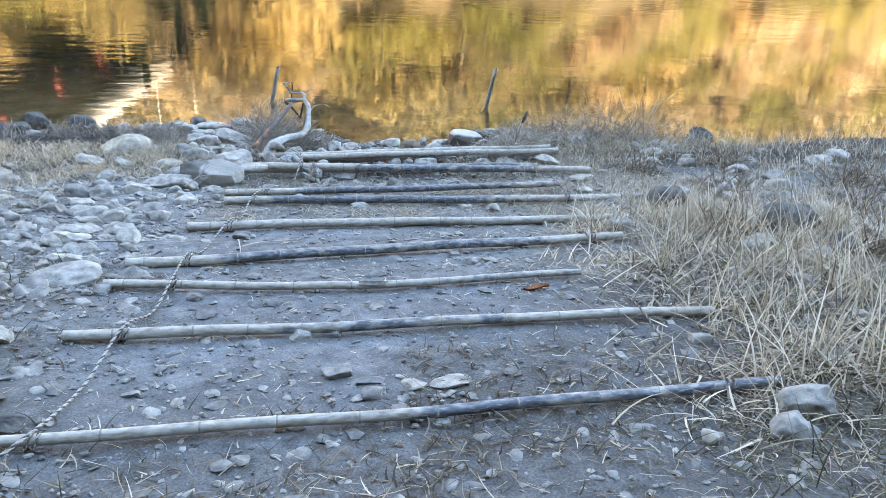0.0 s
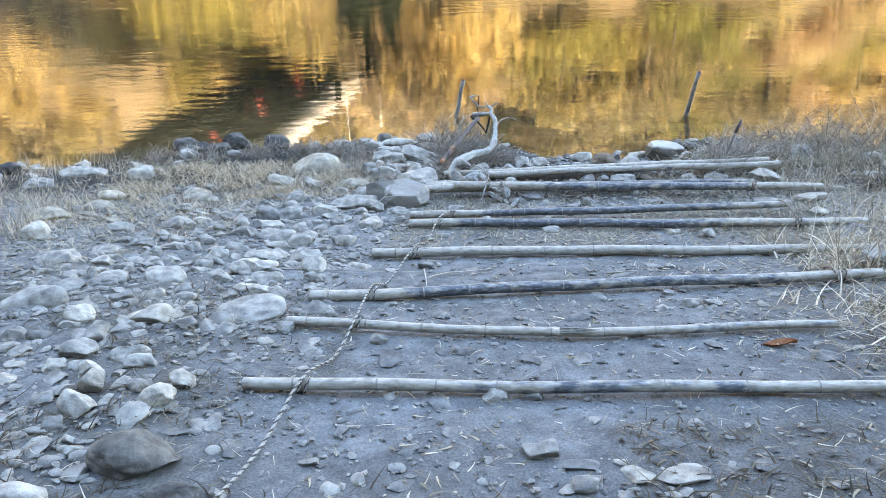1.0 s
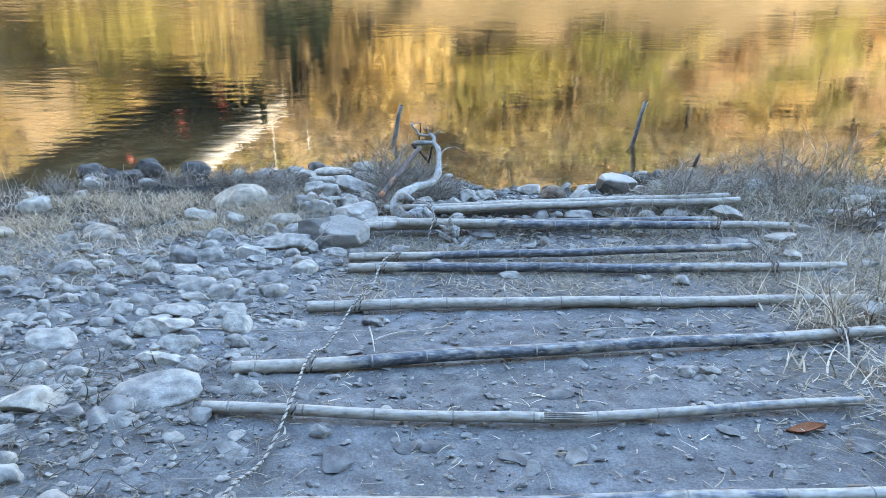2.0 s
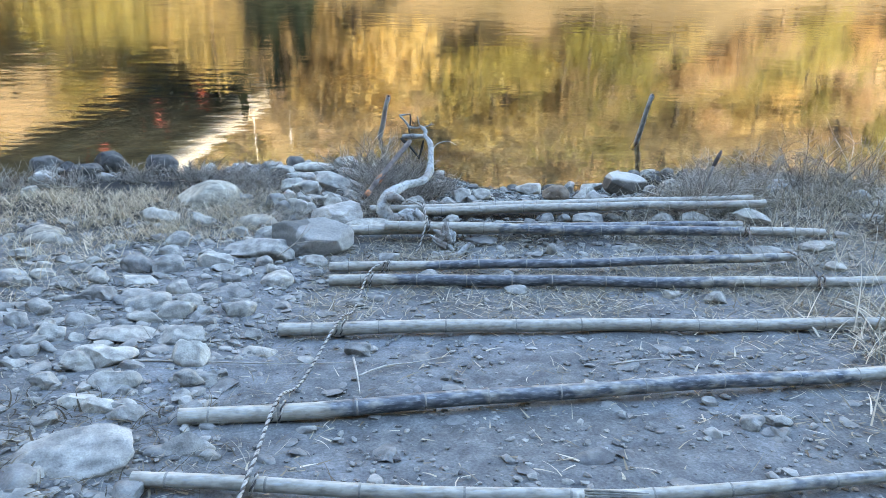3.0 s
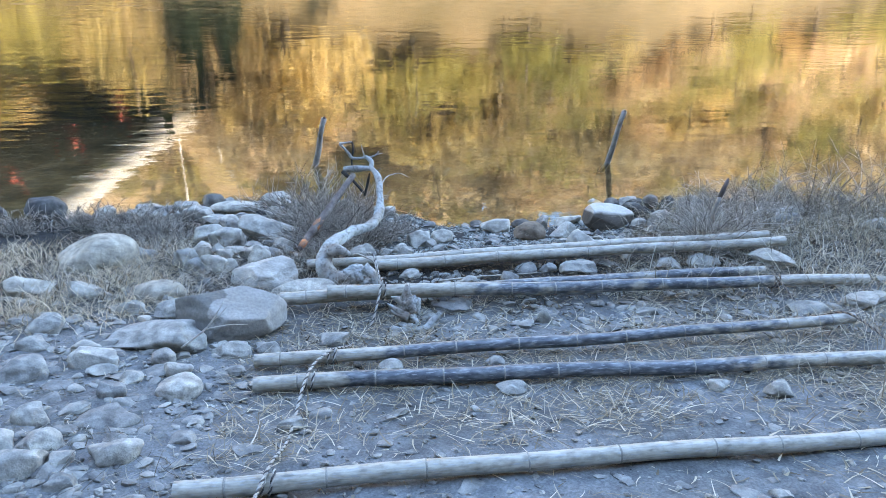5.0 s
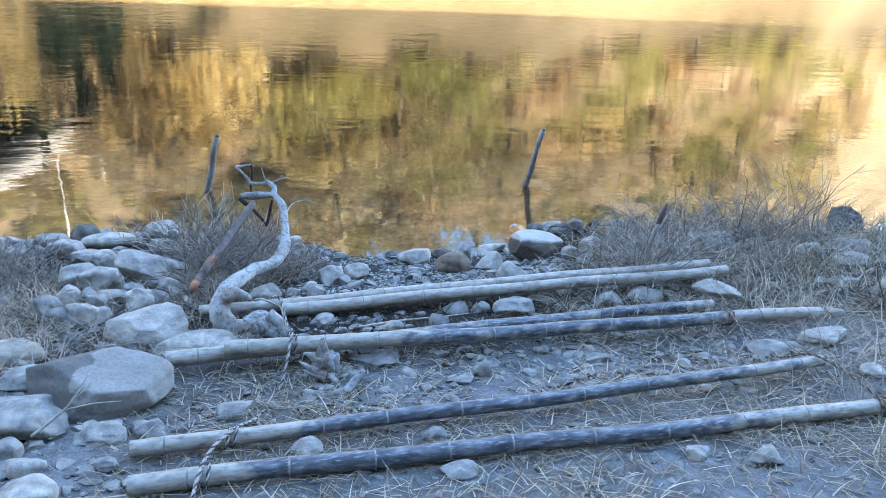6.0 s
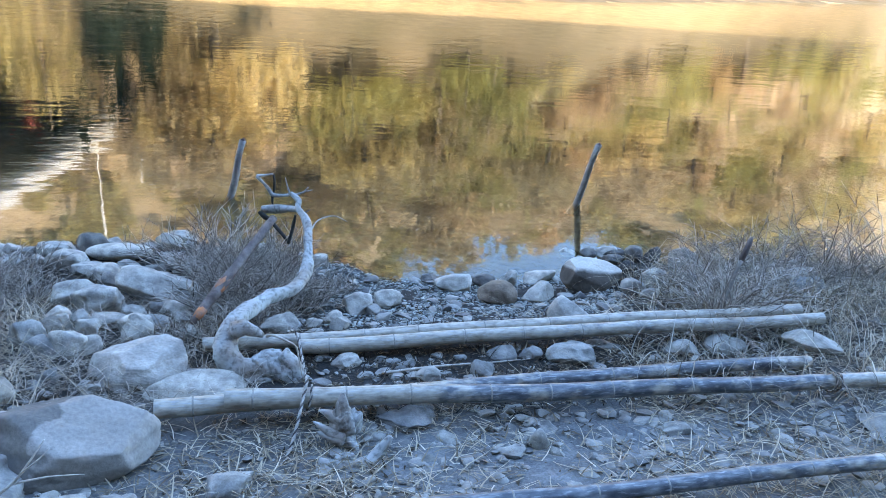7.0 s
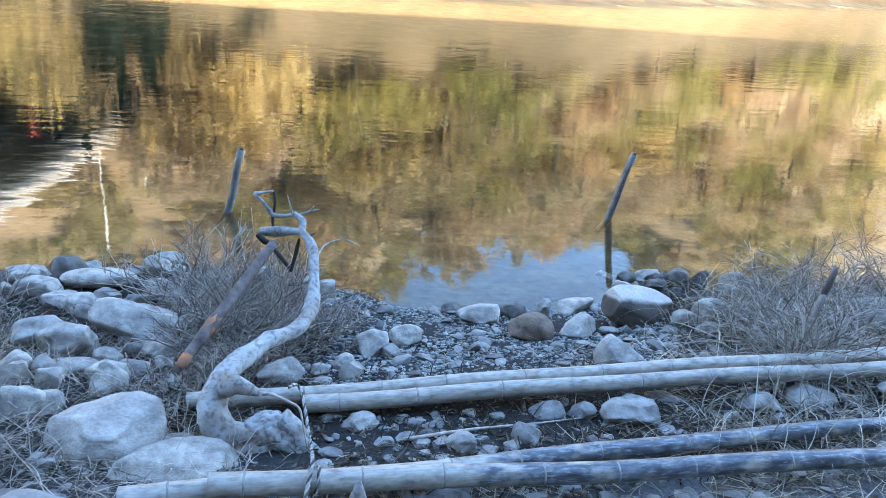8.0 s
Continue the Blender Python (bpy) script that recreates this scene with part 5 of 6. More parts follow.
def knotty(pts, radii, sides, amount, seed):
    """A limb with long ridges, hollows and knots."""
    verts, faces = [], []
    off = Vector((seed * 7.3, seed * 2.1, seed))
    for (p, u, w), q in zip(frames_along(pts), radii):
        for k in range(sides):
            a = 2 * math.pi * k / sides
            d = u * math.cos(a) + w * math.sin(a)
            swell = amount * (noise.noise(p * 9 + d * 0.8 + off) + 0.6 * noise.noise(p * 3 + d * 3.0 + off) + 0.35 * noise.noise(p * 30 + d * 2 + off))
            verts.append(p + d * (q * (1 + swell)))
    n_ = len(pts)
    for i in range(n_ - 1):
        for k in range(sides):
            j = (k + 1) % sides
            faces.append((i * sides + k, i * sides + j, (i + 1) * sides + j, (i + 1) * sides + k))
    faces.append(tuple(range(sides))[::-1])
    faces.append(tuple(range((n_ - 1) * sides, n_ * sides)))
    return verts, faces


limb = [(-.56, 8.55, -.09), (-.64, 8.55, -.105), (-.715, 8.56, -.09), (-.758, 8.58, -.045), (-.772, 8.62, .008), (-.765, 8.69, .045), (-.728, 8.80, .080), (-.671, 8.92, .098), (-.585, 9.05, .118), (-.52, 9.13, .118), (-.447, 9.2, .124), (-.385, 9.31, .150), (-.352, 9.42, .20), (-.342, 9.52, .262), (-.339, 9.61, .325), (-.336, 9.72, .391), (-.357, 9.80, .445), (-.396, 9.87, .491), (-.390, 9.92, .530), (-.442, 9.97, .575)]
part("trunk", knotty([p - o for p in smooth_path(limb, 7)], spread([.052, .055, .058, .060, .060, .057, .050, .043, .039, .040, .036, .034, .035, .030, .027, .024, .024, .019, .020, .016], 7), 18, 0.28, 2), MAT["driftwood"], drift)


def gnarl(seed, size, place, amount):
    bm = bmesh.new()
    bmesh.ops.create_icosphere(bm, subdivisions=5, radius=1.0)
    off = Vector((seed * 3.1, seed, 0))
    for v in bm.verts:
        k = 1 + amount * noise.fractal(v.co * 1.5 + off, 1.0, 2.0, 2) - 0.8 * amount * max(0.0, 0.35 - 2.2 * abs(noise.noise(Vector((v.co.x * 1.2, v.co.y * 2, v.co.z * 2.4)) + off)))
        v.co = Vector([v.co[i] * k * size[i] + place[i] for i in range(3)])
    me = bpy.data.meshes.new("root")
    bm.to_mesh(me)
    bm.free()
    me.materials.append(MAT["driftwood"])
    me.polygons.foreach_set("use_smooth", [True] * len(me.polygons))
    return me


for seed, size, place in ((1, (.095, .058, .082), (-.55, 8.55, -.085)), (5, (.085, .052, .085), (-.47, 8.54, -.125)), (2, (.068, .050, .075), (-.425, 8.53, -.185)), (3, (.075, .055, .060), (-.61, 8.54, -.155)), (4, (.100, .052, .055), (-.49, 8.53, -.205))):
    part("root", gnarl(seed, size, Vector(place) - o, 0.22), None, drift, "gnarled bleached root stock")
for pts, rr, seed in [([(-.73, 8.63, .075), (-.68, 8.61, .098), (-.637, 8.60, .084), (-.588, 8.60, .054)], [.045, .040, .028, .010], 6),
                      ([(-.50, 8.54, -.02), (-.45, 8.53, -.07), (-.41, 8.52, -.15), (-.375, 8.51, -.225)], [.040, .042, .036, .016], 7), ([(-.66, 8.55, -.12), (-.66, 8.51, -.16), (-.64, 8.48, -.20)], [.04, .03, .012], 8)]:
    part("root", knotty([p - o for p in smooth_path(pts, 6)], spread(rr, 6), 14, 0.28, seed), MAT["driftwood"], drift, "bleached root arm")
PALE_BRANCHES = [
    ([(-.442, 9.97, .569), (-.494, 9.97, .559), (-.557, 9.97, .566), (-.586, 9.97, .603), (-.625, 9.97, .652), (-.655, 9.97, .686), (-.631, 9.97, .694), (-.553, 9.97, .706)], [.011, .010, .014, .012, .010, .013, .009, .006]),
    ([(-.450, 9.97, .575), (-.465, 9.97, .628), (-.477, 9.97, .682)], [.009, .005, .002]),
    ([(-.43, 9.96, .562), (-.38, 9.97, .575), (-.350, 9.97, .588), (-.326, 9.97, .618)], [.010, .008, .007, .003]),
    ([(-.355, 9.97, .585), (-.325, 9.97, .594), (-.294, 9.97, .600)], [.006, .005, .002]),
    ([(-.395, 9.88, .478), (-.46, 9.93, .480), (-.53, 9.96, .472), (-.60, 9.98, .470), (-.64, 9.98, .474)], [.018, .026, .030, .028, .016]),
    ([(-.335, 9.72, .33), (-.29, 9.85, .388), (-.241, 9.92, .412), (-.15, 9.97, .42), (-.064, 9.97, .378)], [.007, .005, .0045, .004, .002]),
]
DARK_BRANCHES = [
    ([(-.553, 9.972, .702), (-.548, 9.972, .65), (-.553, 9.975, .60), (-.563, 9.975, .55), (-.561, 9.97, .50)], [.006, .008, .008, .010, .006]),
    ([(-.655, 9.97, .452), (-.62, 9.965, .420), (-.587, 9.96, .40), (-.529, 9.94, .340), (-.471, 9.90, .27)], [.010, .018, .016, .015, .012]),
    ([(-.412, 9.90, .44), (-.425, 9.93, .38), (-.440, 9.93, .32), (-.465, 9.92, .24)], [.008, .012, .011, .010]),
    ([(-.386, 9.88, .452), (-.35, 9.93, .452), (-.312, 9.97, .466)], [.007, .006, .002]),
]
for pts, rr in PALE_BRANCHES:
    part("branch", knotty([p - o for p in smooth_path(pts, 5)], spread(rr, 5), 8, 0.3, len(pts)), MAT["driftwood"], drift, "thin bleached branch")
for pts, rr in DARK_BRANCHES:
    part("branch", knotty([p - o for p in smooth_path(pts, 5)], spread(rr, 5), 8, 0.35, len(pts) + 3), MAT["dark_bark"], drift, "thin black branch")

stake = thing("stake", "leaning reddish brown stake with orange paint marks", "wooden stake", SLOPE @ Matrix.Translation((-.98, 9.02, .0)))
o = Vector((-.98, 9.02, .0))
a, b = Vector((-.98, 9.02, .0)), Vector((-.553, 9.75, .448))
part("shaft", tube([a + (b - a) * k / 8 - o for k in range(0, 9)], [.019, .025, .029, .030, .029, .028, .027, .026, .025], 12, wobble=0.22, seed=4), MAT["bark"], stake)
part("paint_mark", tube([a + (b - a) * k - o for k in (.27, .30, .34, .38)], [.0275, .0310, .0312, .0280], 12, wobble=0.26, seed=5), MAT["orange"], stake, "orange paint band")
part("paint_mark", tube([a + (b - a) * k - o for k in (.03, .07, .11)], [.0200, .0255, .0258], 12, wobble=0.26, seed=6), MAT["orange"], stake, "orange paint band")
part("cut_top", tube([b - (b - a) * .004 - o, b + (b - a) * .004 - o], [.027, .024], 10), MAT["stick"], stake, "grey sawn top")

for foot, top, label in (((-.99, 12.10, 0), (-.866, 12.07, .57), "grey stick standing upright in the river"), ((2.515, 11.97, 0), (2.60, 11.86, .67), "grey leaning stick standing in the river with its reflection")):
    f, t = Vector(foot), Vector(top)
    root = thing("stick", label, "stick", Matrix.Translation(f), "sticks standing in the water")
    low = (f - t) * 0.75
    pts = [low + (t - f - low) * k / 10 + Vector((0.006 * math.sin(k * 1.3), 0.006 * math.cos(k), 0)) for k in range(11)]
    part("shaft", tube(pts, [.038 - .0008 * k for k in range(11)], 9, wobble=0.18, seed=7), MAT["stick"], root)
    part("broken_top", tube([pts[-1] - (t - f) * .01, pts[-1] + Vector((.006, 0, .02))], [.021, .011], 7, wobble=0.6, seed=9), MAT["bark"], root, "splintered dark top")

root = thing("stump", "weathered broken stake with a dark top among dry stalks", "wooden stake", SLOPE @ Matrix.Translation((2.19, 8.98, -.12)))
part("shaft", tube([(-.02, 0, -.06), (.018, .0, .09), (.06, .0, .24), (.105, .0, .38), (.122, .0, .425)], [.013, .014, .015, .015, .015], 10, wobble=0.3, seed=8), MAT["stick"], root)
part("broken_top", tube([(.120, .0, .42), (.145, .0, .48), (.17, .0, .545), (.18, .0, .575)], [.0155, .018, .017, .006], 9, wobble=0.35, seed=3), MAT["dark_stake"], root, "dark brown splintered top")

wood = thing("broken_wood", "splintered bleached chunk of wood under a pole", "driftwood", SLOPE @ Matrix.Translation((-.25, 7.88, -.21)))
part("chunk", gnarl(11, (.062, .045, .105), Vector((.015, .0, .09)), 0.55), None, wood)
for pts, rr in [([(.0, -.02, .06), (-.05, -.03, .10), (-.115, -.03, .145)], [.034, .022, .002]), ([(.01, -.03, .05), (-.06, -.04, .08), (-.10, -.05, .11)], [.03, .018, .002]), ([(.0, .0, .12), (-.05, .0, .16), (-.09, .01, .175)], [.03, .016, .002]),
                ([(.01, .0, .12), (.012, .0, .17), (.0, .0, .215)], [.035, .02, .003]), ([(.04, -.01, .10), (.07, -.02, .13), (.085, -.02, .165)], [.028, .016, .003]), ([(.03, -.02, .05), (.06, -.05, .02), (.07, -.07, -.01)], [.03, .024, .01])]:
    part("splinter", knotty([Vector(p) for p in smooth_path(pts, 5)], spread(rr, 5), 7, 0.5, len(wood.children)), MAT["driftwood"], wood, "pale jagged splinter")
root = thing("driftwood_piece", "short curved piece of bleached driftwood on the gravel", "driftwood", SLOPE @ Matrix.Translation((-.2, 7.72, -.22)))
part("limb", knotty(smooth_path([(-.15, .0, .035), (-.07, -.01, .012), (.03, .0, .012), (.10, .02, .055), (.15, .03, .115)], 8), spread([.018, .034, .036, .027, .012], 8), 12, 0.45, 5), MAT["driftwood"], root)
part("knot", gnarl(12, (.05, .035, .03), Vector((-.04, .03, .02)), 0.5), None, root)


# ---- shrubs of dead twigs ----
def shrub(x, y, height, spread_r, stems, seed, label, mat="twig", droop=0.06):
    r = random.Random(seed)
    root = thing("dry_shrub", label, "shrub", SLOPE @ Matrix.Translation(at(x, y)), "dead shrubs along the shore")
    main, fine = [], []
    for _ in range(stems):
        a, lean_ = r.uniform(0, 6.283), r.uniform(0.05, 2.4)
        p = Vector((r.gauss(0, spread_r * 0.45), r.gauss(0, spread_r * 0.3), -0.01))
        d = Vector((math.cos(a) * lean_, math.sin(a) * lean_, 1)).normalized()
        L = height * r.uniform(0.5, 1.1)
        pts = [p.copy()]
        for k in range(4):
            d = (d + Vector((r.gauss(0, .28), r.gauss(0, .28), r.gauss(-droop, .16)))).normalized()
            pts.append(pts[-1] + d * L / 4)
        main.append(tube(pts, [.0046, .0042, .0036, .0028, .0016], 4, caps=False))
        for k in (0, 1, 1, 2, 2, 3, 3, 3):
            q = pts[k] + (pts[k + 1] - pts[k]) * r.random()
            e = (d + Vector((r.gauss(0, .8), r.gauss(0, .8), r.gauss(0.1, .4)))).normalized() * L * r.uniform(.15, .4)
            fine.append(tube([q, q + e * .5 + Vector((0, 0, .006)), q + e], [.0025, .0020, .0012], 3, caps=False))
    tagged(part("brushwood", join(main), MAT[mat], root, "bundle of bare leaning stems"), kind="stuff")
    tagged(part("twig_tangle", join(fine), MAT[mat], root, "fine tangled side twigs"), kind="stuff")
    return root


for k, (x, y, h, s, c) in enumerate([(-.88, 9.65, .34, .20, 46), (-.62, 9.75, .34, .2, 34), (-.98, 10.35, .46, .22, 46), (-.62, 10.3, .34, .22, 40), (-.22, 9.95, .16, .16, 26), (-.35, 9.7, .2, .18, 26), (-.98, 9.05, .15, .2, 34), (-.78, 9.25, .17, .2, 34), (-.55, 9.45, .17, .18, 30)]):
    shrub(x, y, h * 1.22, s * 1.1, int(c * 3.3), 60 + k, "grey leafless shrub around the driftwood and stake")
for k, (x, y, h, s, c) in enumerate([(-2.3, 10.2, .26, .3, 44), (-2.9, 10.35, .26, .3, 44), (-3.5, 10.2, .24, .3, 40), (-4.2, 10.0, .26, .3, 36), (-4.8, 10.0, .24, .3, 30), (-2.6, 9.9, .16, .2, 20), (-2.1, 9.75, .2, .22, 40), (-2.4, 9.95, .24, .25, 40), (-2.2, 9.35, .14, .2, 26)]):
    shrub(x, y, h, s, int(c * 2.4), 80 + k, "dark tangled shrub among the shore stones")
for k, (x, y, h, s, c) in enumerate([(2.4, 9.75, .26, .25, 30), (2.9, 10.1, .40, .3, 40), (3.4, 10.1, .46, .3, 46), (3.9, 9.9, .36, .3, 40), (4.5, 9.85, .34, .3, 36), (3.3, 9.6, .3, .3, 34), (5.1, 9.8, .3, .3, 34), (2.75, 9.55, .24, .25, 30), (3.75, 9.75, .62, .2, 9), (4.15, 9.7, .7, .2, 10), (2.22, 9.02, .40, .14, 26), (2.45, 9.2, .40, .2, 34), (2.16, 8.93, .42, .09, 22)]):
    shrub(x, y, h * 1.18, s * 1.3, int(c * 3.2), 100 + k, "grey dry shrub leaning over the water's edge", droop=0.06 if h > .5 else 0.20)

for k, (x, y, h, s, c) in enumerate([(-.90, 9.2, .12, .24, 40), (-.62, 9.5, .14, .24, 40), (2.3, 9.35, .16, .25, 40), (2.8, 9.3, .18, .25, 40), (3.2, 5.4, .34, .3, 34), (4.0, 6.9, .40, .35, 40), (4.9, 6.2, .42, .35, 40), (3.5, 8.0, .32, .3, 34), (4.7, 8.3, .40, .35, 36), (5.7, 7.3, .42, .35, 36), (3.9, 4.6, .36, .3, 34)]):
    shrub(x, y, h, s, int(c * 1.5), 130 + k, "brown leafless shrub tangled in dry grass", "brown_twig")


def twig(lines, label):
    root = thing("fallen_twig", label, "twig", SLOPE)
    for pts, r0 in lines:
        line = smooth_path(pts, 6)
        part("shoot", tube(line, [r0 * (1 - 0.75 * k / len(line)) for k in range(len(line))], 6, wobble=0.3, seed=len(pts)), MAT["pale_twig"], root)
    return root


twig([([lift(-1.85, 5.57, .015), lift(-1.53, 5.59, .02), lift(-1.32, 5.58, .03), lift(-1.02, 5.63, .02), lift(-.79, 5.66, .018)], .006)], "long thin pale twig lying across the gravel")
twig([([lift(-.78, 5.71, .02), lift(-.74, 5.48, .03), lift(-.71, 5.28, .012)], .007), ([lift(-.73, 5.45, .028), lift(-.61, 5.57, .03), lift(-.46, 5.63, .025), lift(-.27, 5.75, .015)], .006)], "forked pale twig lying on the path")
twig([([lift(.52, 5.60, .015), lift(.76, 5.65, .02), lift(.98, 5.66, .012)], .006)], "short pale twig lying on the path")
twig([([(-1.49, 7.40, -.11), (-1.361, 7.42, -.017), (-1.30, 7.42, .06), (-1.254, 7.44, .127)], .007), ([(-1.361, 7.42, -.017), (-1.25, 7.42, .0), (-1.137, 7.43, -.005)], .005), ([(-1.33, 7.42, .02), (-1.27, 7.41, .07), (-1.235, 7.42, .105)], .004)], "bare forked twig leaning on a big boulder")
twig([([lift(.0, 8.50, .02), lift(.3, 8.53, .03), lift(.62, 8.56, .025), lift(.9, 8.60, .02)], .009)], "brown stick lying between two poles")

twig([([(-.57, 8.62, .045), (-.535, 8.56, .070), (-.465, 8.53, .045), (-.426, 8.52, .018), (-.412, 8.50, -.043), (-.396, 8.48, -.13), (-.367, 8.47, -.205)], .0085)], "twisted bleached vine hanging over a driftwood root")

leaf = thing("fallen_leaf", "curled red-brown fallen leaf on the path", "leaf", SLOPE @ Matrix.Translation(at(1.24, 4.25, .012)))
lv = [(.085 * u, .034 * v * math.sin(math.pi * (u + 1.02) / 2.05), .022 * v * v + .012 * math.sin(u * 2)) for u in np.linspace(-1, 1, 9) for v in np.linspace(-1, 1, 5)]
part("blade", (lv, [(i * 5 + j, i * 5 + j + 1, (i + 1) * 5 + j + 1, (i + 1) * 5 + j) for i in range(8) for j in range(4)]), MAT["rust"], leaf)
part("stalk", tube([(-.085, 0, .0), (-.11, .01, .006), (-.13, .012, .004)], [.002, .002, .0015], 5), MAT["bark"], leaf)


# ---- far bank: woods on the sunny hill ----
def crown(seed, height, width, count, leaf_size, conifer, low=0.25):
    r = np.random.RandomState(seed)
    if conifer:
        t = r.uniform(0, 1, count) ** 0.8
        rad = width * (1 - t) * (0.55 + 0.45 * r.uniform(0, 1, count) ** 0.5) * (0.8 + 0.2 * np.sin(t * 40))
        a = r.uniform(0, 6.283, count)
        c = np.stack([rad * np.cos(a), rad * np.sin(a), height * (low * 0.5 + (1 - low * 0.5) * t)], 1)
    else:
        k = 16
        cc = np.stack([r.normal(0, width * .42, k), r.normal(0, width * .42, k), height * r.uniform(low + .08, .92, k)], 1)
        cr = width * r.uniform(.22, .5, k)
        pick = r.randint(0, k, count)
        d = r.normal(0, 1, (count, 3))
        d /= np.linalg.norm(d, axis=1)[:, None]
        c = cc[pick] + d * (cr[pick] * r.uniform(.6, 1.05, count))[:, None]
    u = r.normal(0, 1, (count, 3))
    u /= np.linalg.norm(u, axis=1)[:, None]
    w = np.cross(u, r.normal(0, 1, (count, 3)))
    w /= np.linalg.norm(w, axis=1)[:, None]
    s = (leaf_size * r.uniform(.6, 1.3, count))[:, None]
    V = np.stack([c - u * s, c + w * s * .6, c + u * s, c - w * s * .6], 1).reshape(-1, 3)
    F = np.arange(count * 4).reshape(-1, 4)
    return V.tolist(), F.tolist()


def tree(seed, height, width, mat, label, conifer=False, count=920, low=0.0):
    r = random.Random(seed)
    root = thing("tree", label, "tree", Matrix.Identity(4), "trees on the far hillside")
    pts = [(0, 0, -.5), (r.gauss(0, .06) * height * .3, 0, height * .3), (r.gauss(0, .05) * height * .5, r.gauss(0, .03) * height, height * .6), (0, 0, height * .95)]
    wood_ = [tube(smooth_path(pts, 4), spread([height * .024, height * .018, height * .012, height * .003], 4), 7)]
    if not conifer:
        for k in range(7):
            a, z = r.uniform(0, 6.283), height * r.uniform(.3, .7)
            tip = Vector((math.cos(a) * width * .75, math.sin(a) * width * .75, z + height * .22))
            wood_.append(tube([(0, 0, z), tip * .5 + Vector((0, 0, z * .5)), tip], [height * .009, height * .006, height * .002], 5))
    part("trunk", join(wood_), MAT["trunk"], root)
    part("crown", crown(seed, height, width, count, height * .032, conifer, low), MAT[mat], root, smooth=False)
    return root


KIT = [tree(1, 9, 3.2, "leaf_gold", "golden autumn tree on the sunny hillside"), tree(2, 8, 3.0, "leaf_tan", "tan autumn tree on the sunny hillside", count=1100), tree(3, 7, 3.0, "leaf_olive", "olive green tree on the sunny hillside"),
       tree(4, 13, 2.6, "leaf_dark", "dark conifer on the far hillside", True, 1050), tree(5, 9, 3.6, "leaf_brown", "dull brown tree on the far hillside", count=1100, low=-.05), tree(6, 5, 2.6, "leaf_olive", "low olive bush near the far water's edge", count=1000, low=-.12),
       tree(7, 4, 2.4, "leaf_gold", "low golden bush near the far water's edge", count=900, low=-.12)]
r = random.Random(21)
first = {}
spots = []
wood_v = {"leaf_gold": [], "leaf_tan": [], "leaf_olive": []}
for k in range(12000):
    if len(spots) >= 780:
        break
    x = r.uniform(-62, 85)
    d = 6.0 + 17 * r.random() if r.random() < 0.68 else 23 + 85 * r.random() ** 1.6
    y = float(np.interp(x, FAR_X, FAR_Y)) + d
    if any((x - a) ** 2 + (y - b) ** 2 < (1.7 + 0.035 * d) ** 2 for a, b in spots):
        continue
    if -18 < x < -5.5 and y < 58:
        continue
    if 9 < math.degrees(math.atan2(x, y - 6)) < 28 and d > 55:
        continue
    if x < -14 and d < 30 and r.random() < 0.6:
        continue
    spots.append((x, y))
    z = float(land(np.array([[x]]), np.array([[y]]))[0, 0])
    if len(spots) % 2 and d > 30:
        tone = r.choice(("leaf_gold", "leaf_tan", "leaf_tan", "leaf_gold", "leaf_tan", "leaf_olive"))
        h = r.uniform(3.5, 6.5)
        v, _ = crown(900 + k, h, h * .5, 360, h * .06, False, .1)
        wood_v[tone].append(np.array(v) + np.array([x, y, z]))
        continue
    az = math.degrees(math.atan2(x, y - 6))
    pick = r.random()
    if az < -13:
        kind = 0 if pick < .35 else 2 if pick < .65 else 6 if pick < .85 else 1
    elif d < 23:
        kind = 5 if pick < .22 else 4 if pick < .28 else 2 if pick < .48 else 1 if pick < 0.70 else 6 if pick < 0.85 else 0
    else:
        kind = 0 if pick < .40 else 1 if pick < .84 else 2
    sc = r.uniform(.38, .85) if d < 14 else r.uniform(.5, 1.0)
    m = pose(x, y, z - 0.1, 0, 0, r.uniform(0, 360))
    if kind not in first:
        first[kind] = KIT[kind]
        KIT[kind].matrix_world = m
    elif len([1 for o_ in scene.objects if o_.name.startswith("tree")]) < 300:
        copy_thing(KIT[kind], m).scale = (sc * 1.45, sc * 1.45, sc * 0.9)
for k in range(52):
    front = k < 22
    y = r.uniform(38.5, 43.0) if front else r.uniform(47.0, 60.0)
    az = r.uniform(10.2, 13.6) if front else r.uniform(11.5, 18.5)
    x = -math.tan(math.radians(az)) * (y - 6)
    z = float(land(np.array([[x]]), np.array([[y]]))[0, 0])
    m = pose(x, y, z - .1, 0, 0, r.uniform(0, 360))
    sc = max((math.tan(math.radians((6.8 + 0.5 * az) * r.uniform(.7, 1.05))) * (y - 4) - 1.8 - z) / 13, .20)
    wide = sc ** 0.5 * .8
    if k == 0:
        KIT[3].matrix_world = m @ Matrix.Diagonal((wide, wide, sc, 1))
    else:
        copy_thing(KIT[3], m).scale = (wide, wide, sc)
for k in range(26):
    y = r.uniform(40.0, 58.0)
    x = -math.tan(math.radians(r.uniform(15.5, 27.0))) * (y - 6)
    z = float(land(np.array([[x]]), np.array([[y]]))[0, 0])
    sc = r.uniform(.45, .9)
    copy_thing(KIT[r.choice((0, 2, 2, 5, 6))], pose(x, y, z - .1, 0, 0, r.uniform(0, 360))).scale = (sc, sc, sc)
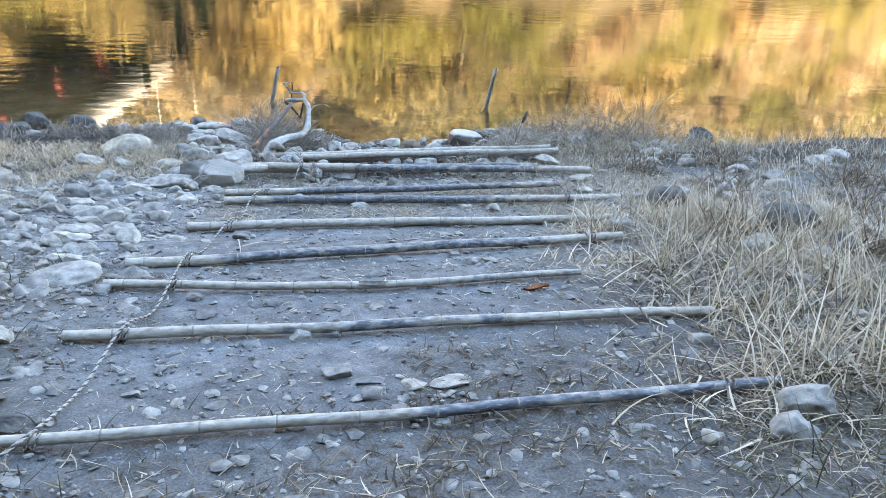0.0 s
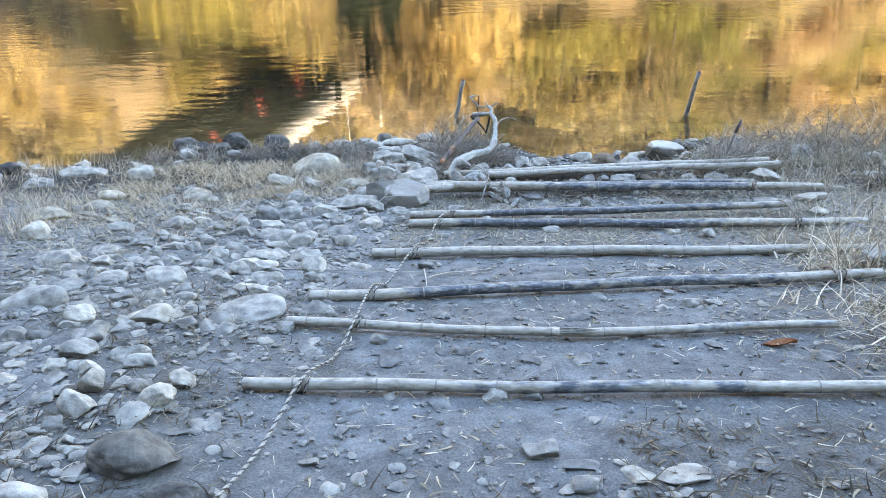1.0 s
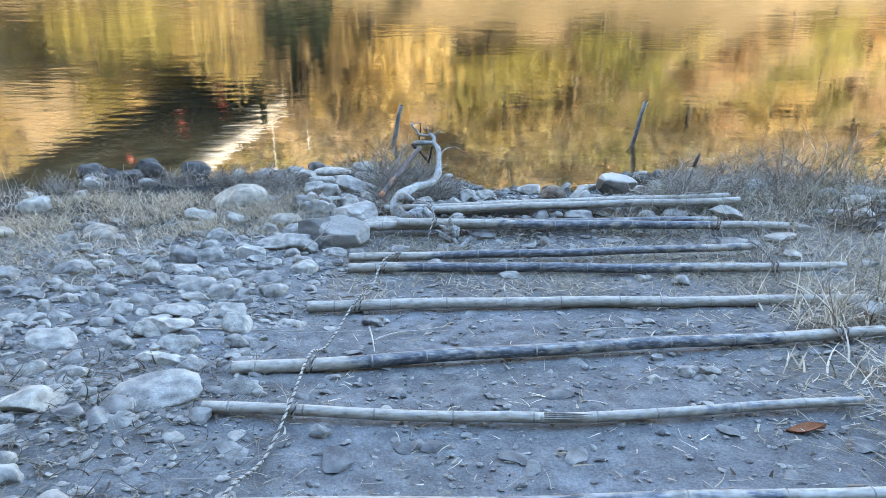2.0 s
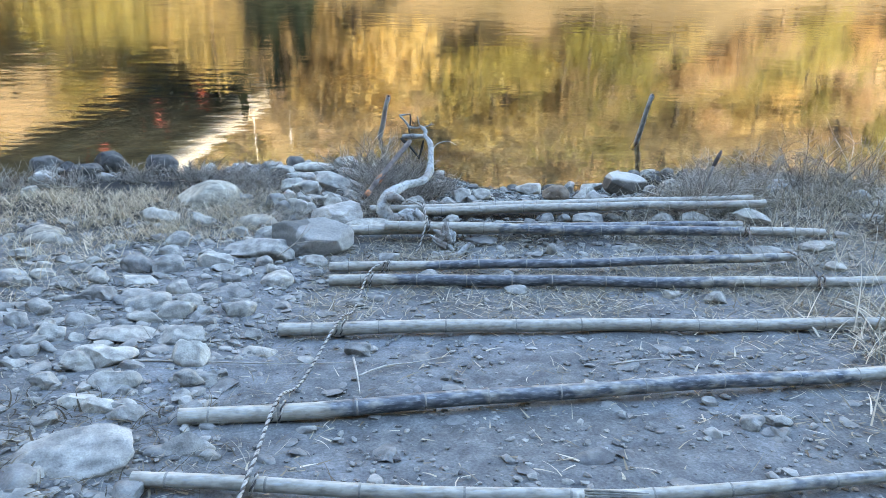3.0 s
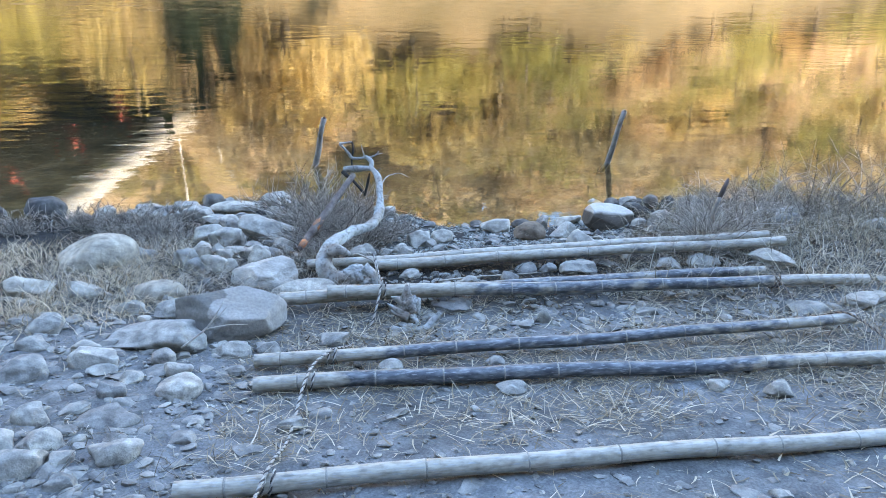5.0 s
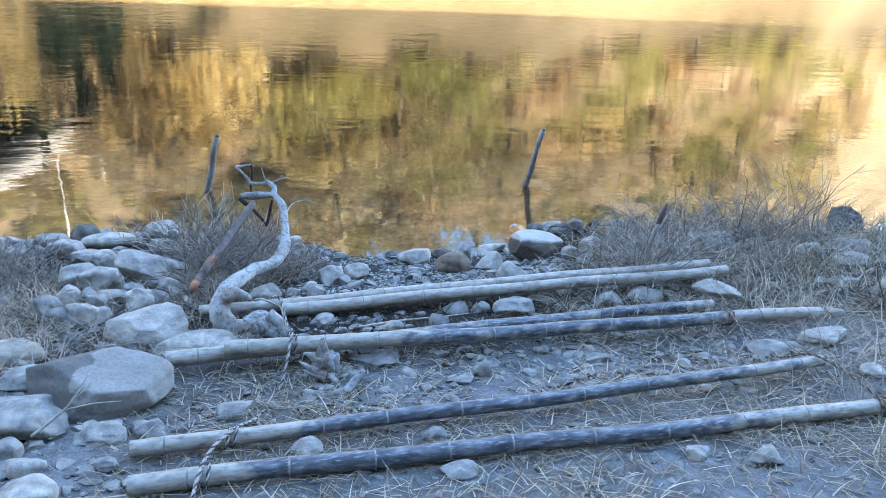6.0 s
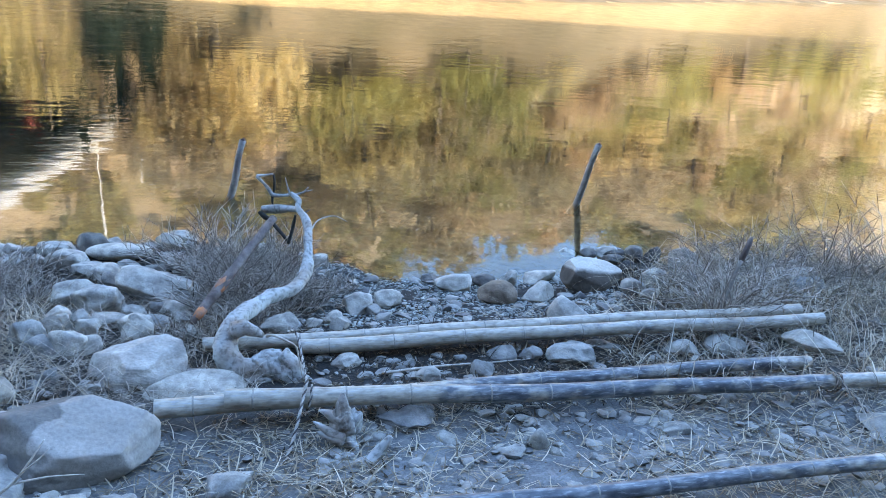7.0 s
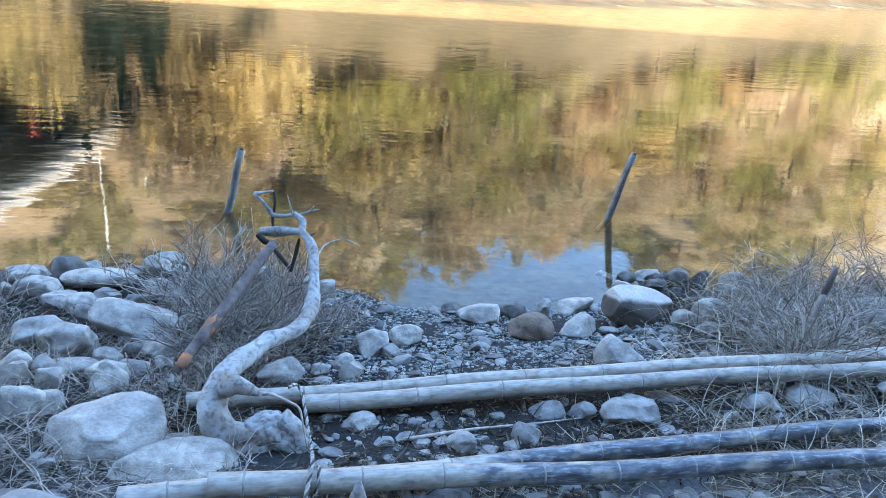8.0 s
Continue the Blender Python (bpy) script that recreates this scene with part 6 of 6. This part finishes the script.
for k in range(22):
    y = r.uniform(39.0, 57.0)
    x = -math.tan(math.radians(r.uniform(5.5, 10.2))) * (y - 6)
    z = float(land(np.array([[x]]), np.array([[y]]))[0, 0])
    sc = r.uniform(.45, .9)
    copy_thing(KIT[r.choice((0, 1, 2, 4, 5, 1))], pose(x, y, z - .1, 0, 0, r.uniform(0, 360))).scale = (sc * 1.3, sc * 1.3, sc)
allv, slots = [], []
for i_, tone in enumerate(wood_v):
    vv = np.concatenate(wood_v[tone])
    allv.append(vv)
    slots += [i_] * (len(vv) // 4)
allv = np.concatenate(allv)
far_wood = new("far_wood", mesh_of("far_wood", allv.tolist(), np.arange(len(allv)).reshape(-1, 4).tolist(), [MAT[t_] for t_ in wood_v], smooth=False, index=slots))
tagged(far_wood, "golden autumn wood covering the upper hillside", "wood", kind="stuff")

# ---- the road bridge upstream, seen in the water ----
bridge = thing("bridge", "road bridge with pale concrete edge and red steel girders", "bridge", Matrix.Translation((-19.6, 0, 10.6)) @ pose(0, 0, 0, 0, 0, -8.5))
# deck, girders and abutments carry the underside's shade in their dark colour
part("deck", box(-7.2, -26, -.35, -.3, 70, 0), MAT["soffit"], bridge, "concrete deck coloured dark for its shaded underside")
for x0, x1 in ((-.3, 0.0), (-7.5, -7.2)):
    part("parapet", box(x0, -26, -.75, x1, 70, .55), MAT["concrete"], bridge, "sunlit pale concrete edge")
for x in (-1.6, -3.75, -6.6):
    part("girder", join([box(x - .03, -26, -1.5, x + .03, 70, -.36), box(x - .25, -26, -1.58, x + .25, 70, -1.5)]), MAT["soffit"], bridge, "steel girder coloured dark for the shade under the deck")
for y in np.arange(-24, 66, 5.5):
    part("cross_frame", join([box(-1.75, y - .2, -2.25, -1.2, y + .2, -1.95), tube([(-2.2, y, -1.9), (-2.5, y, -1.2)], .09, 6), tube([(-1.1, y, -1.9), (-.9, y, -1.2)], .09, 6)]), MAT["red_paint"], bridge, "red painted cross frame under the deck")
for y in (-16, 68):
    part("abutment", box(-6.6, y - 1.5, -9, -1.0, y + 1.5, -1.6), MAT["soffit"], bridge, "concrete abutment in the shaded underside colour")



def street_lamp(y, height, low, high):
    lamp = thing("street_lamp", "pale painted street lamp standing on the bridge edge", "street lamp", bridge.matrix_world @ Matrix.Translation((-.15, y, .55)), "street lamps on the bridge")
    part("pole", tube([(0, 0, 0), (0, 0, .5), (0, 0, height * .55), (0, 0, height * .6), (0, 0, height)], [.10, low, low, high, high], 10), MAT["rail"], lamp)
    arm = part("arm", tube(smooth_path([(0, 0, height - .1), (.12, -.1, height + .2), (.5, -.35, height + .3), (1.0, -.7, height + .35)], 4), .05, 8), MAT["rail"], lamp)
    part("lamp_head", box(.9, -.95, height + .27, 1.6, -.6, height + .43), MAT["rail"], arm, "flat pale lamp head")


street_lamp(60.0, 4.9, .10, .09)
street_lamp(52.5, 6.6, .035, .085)
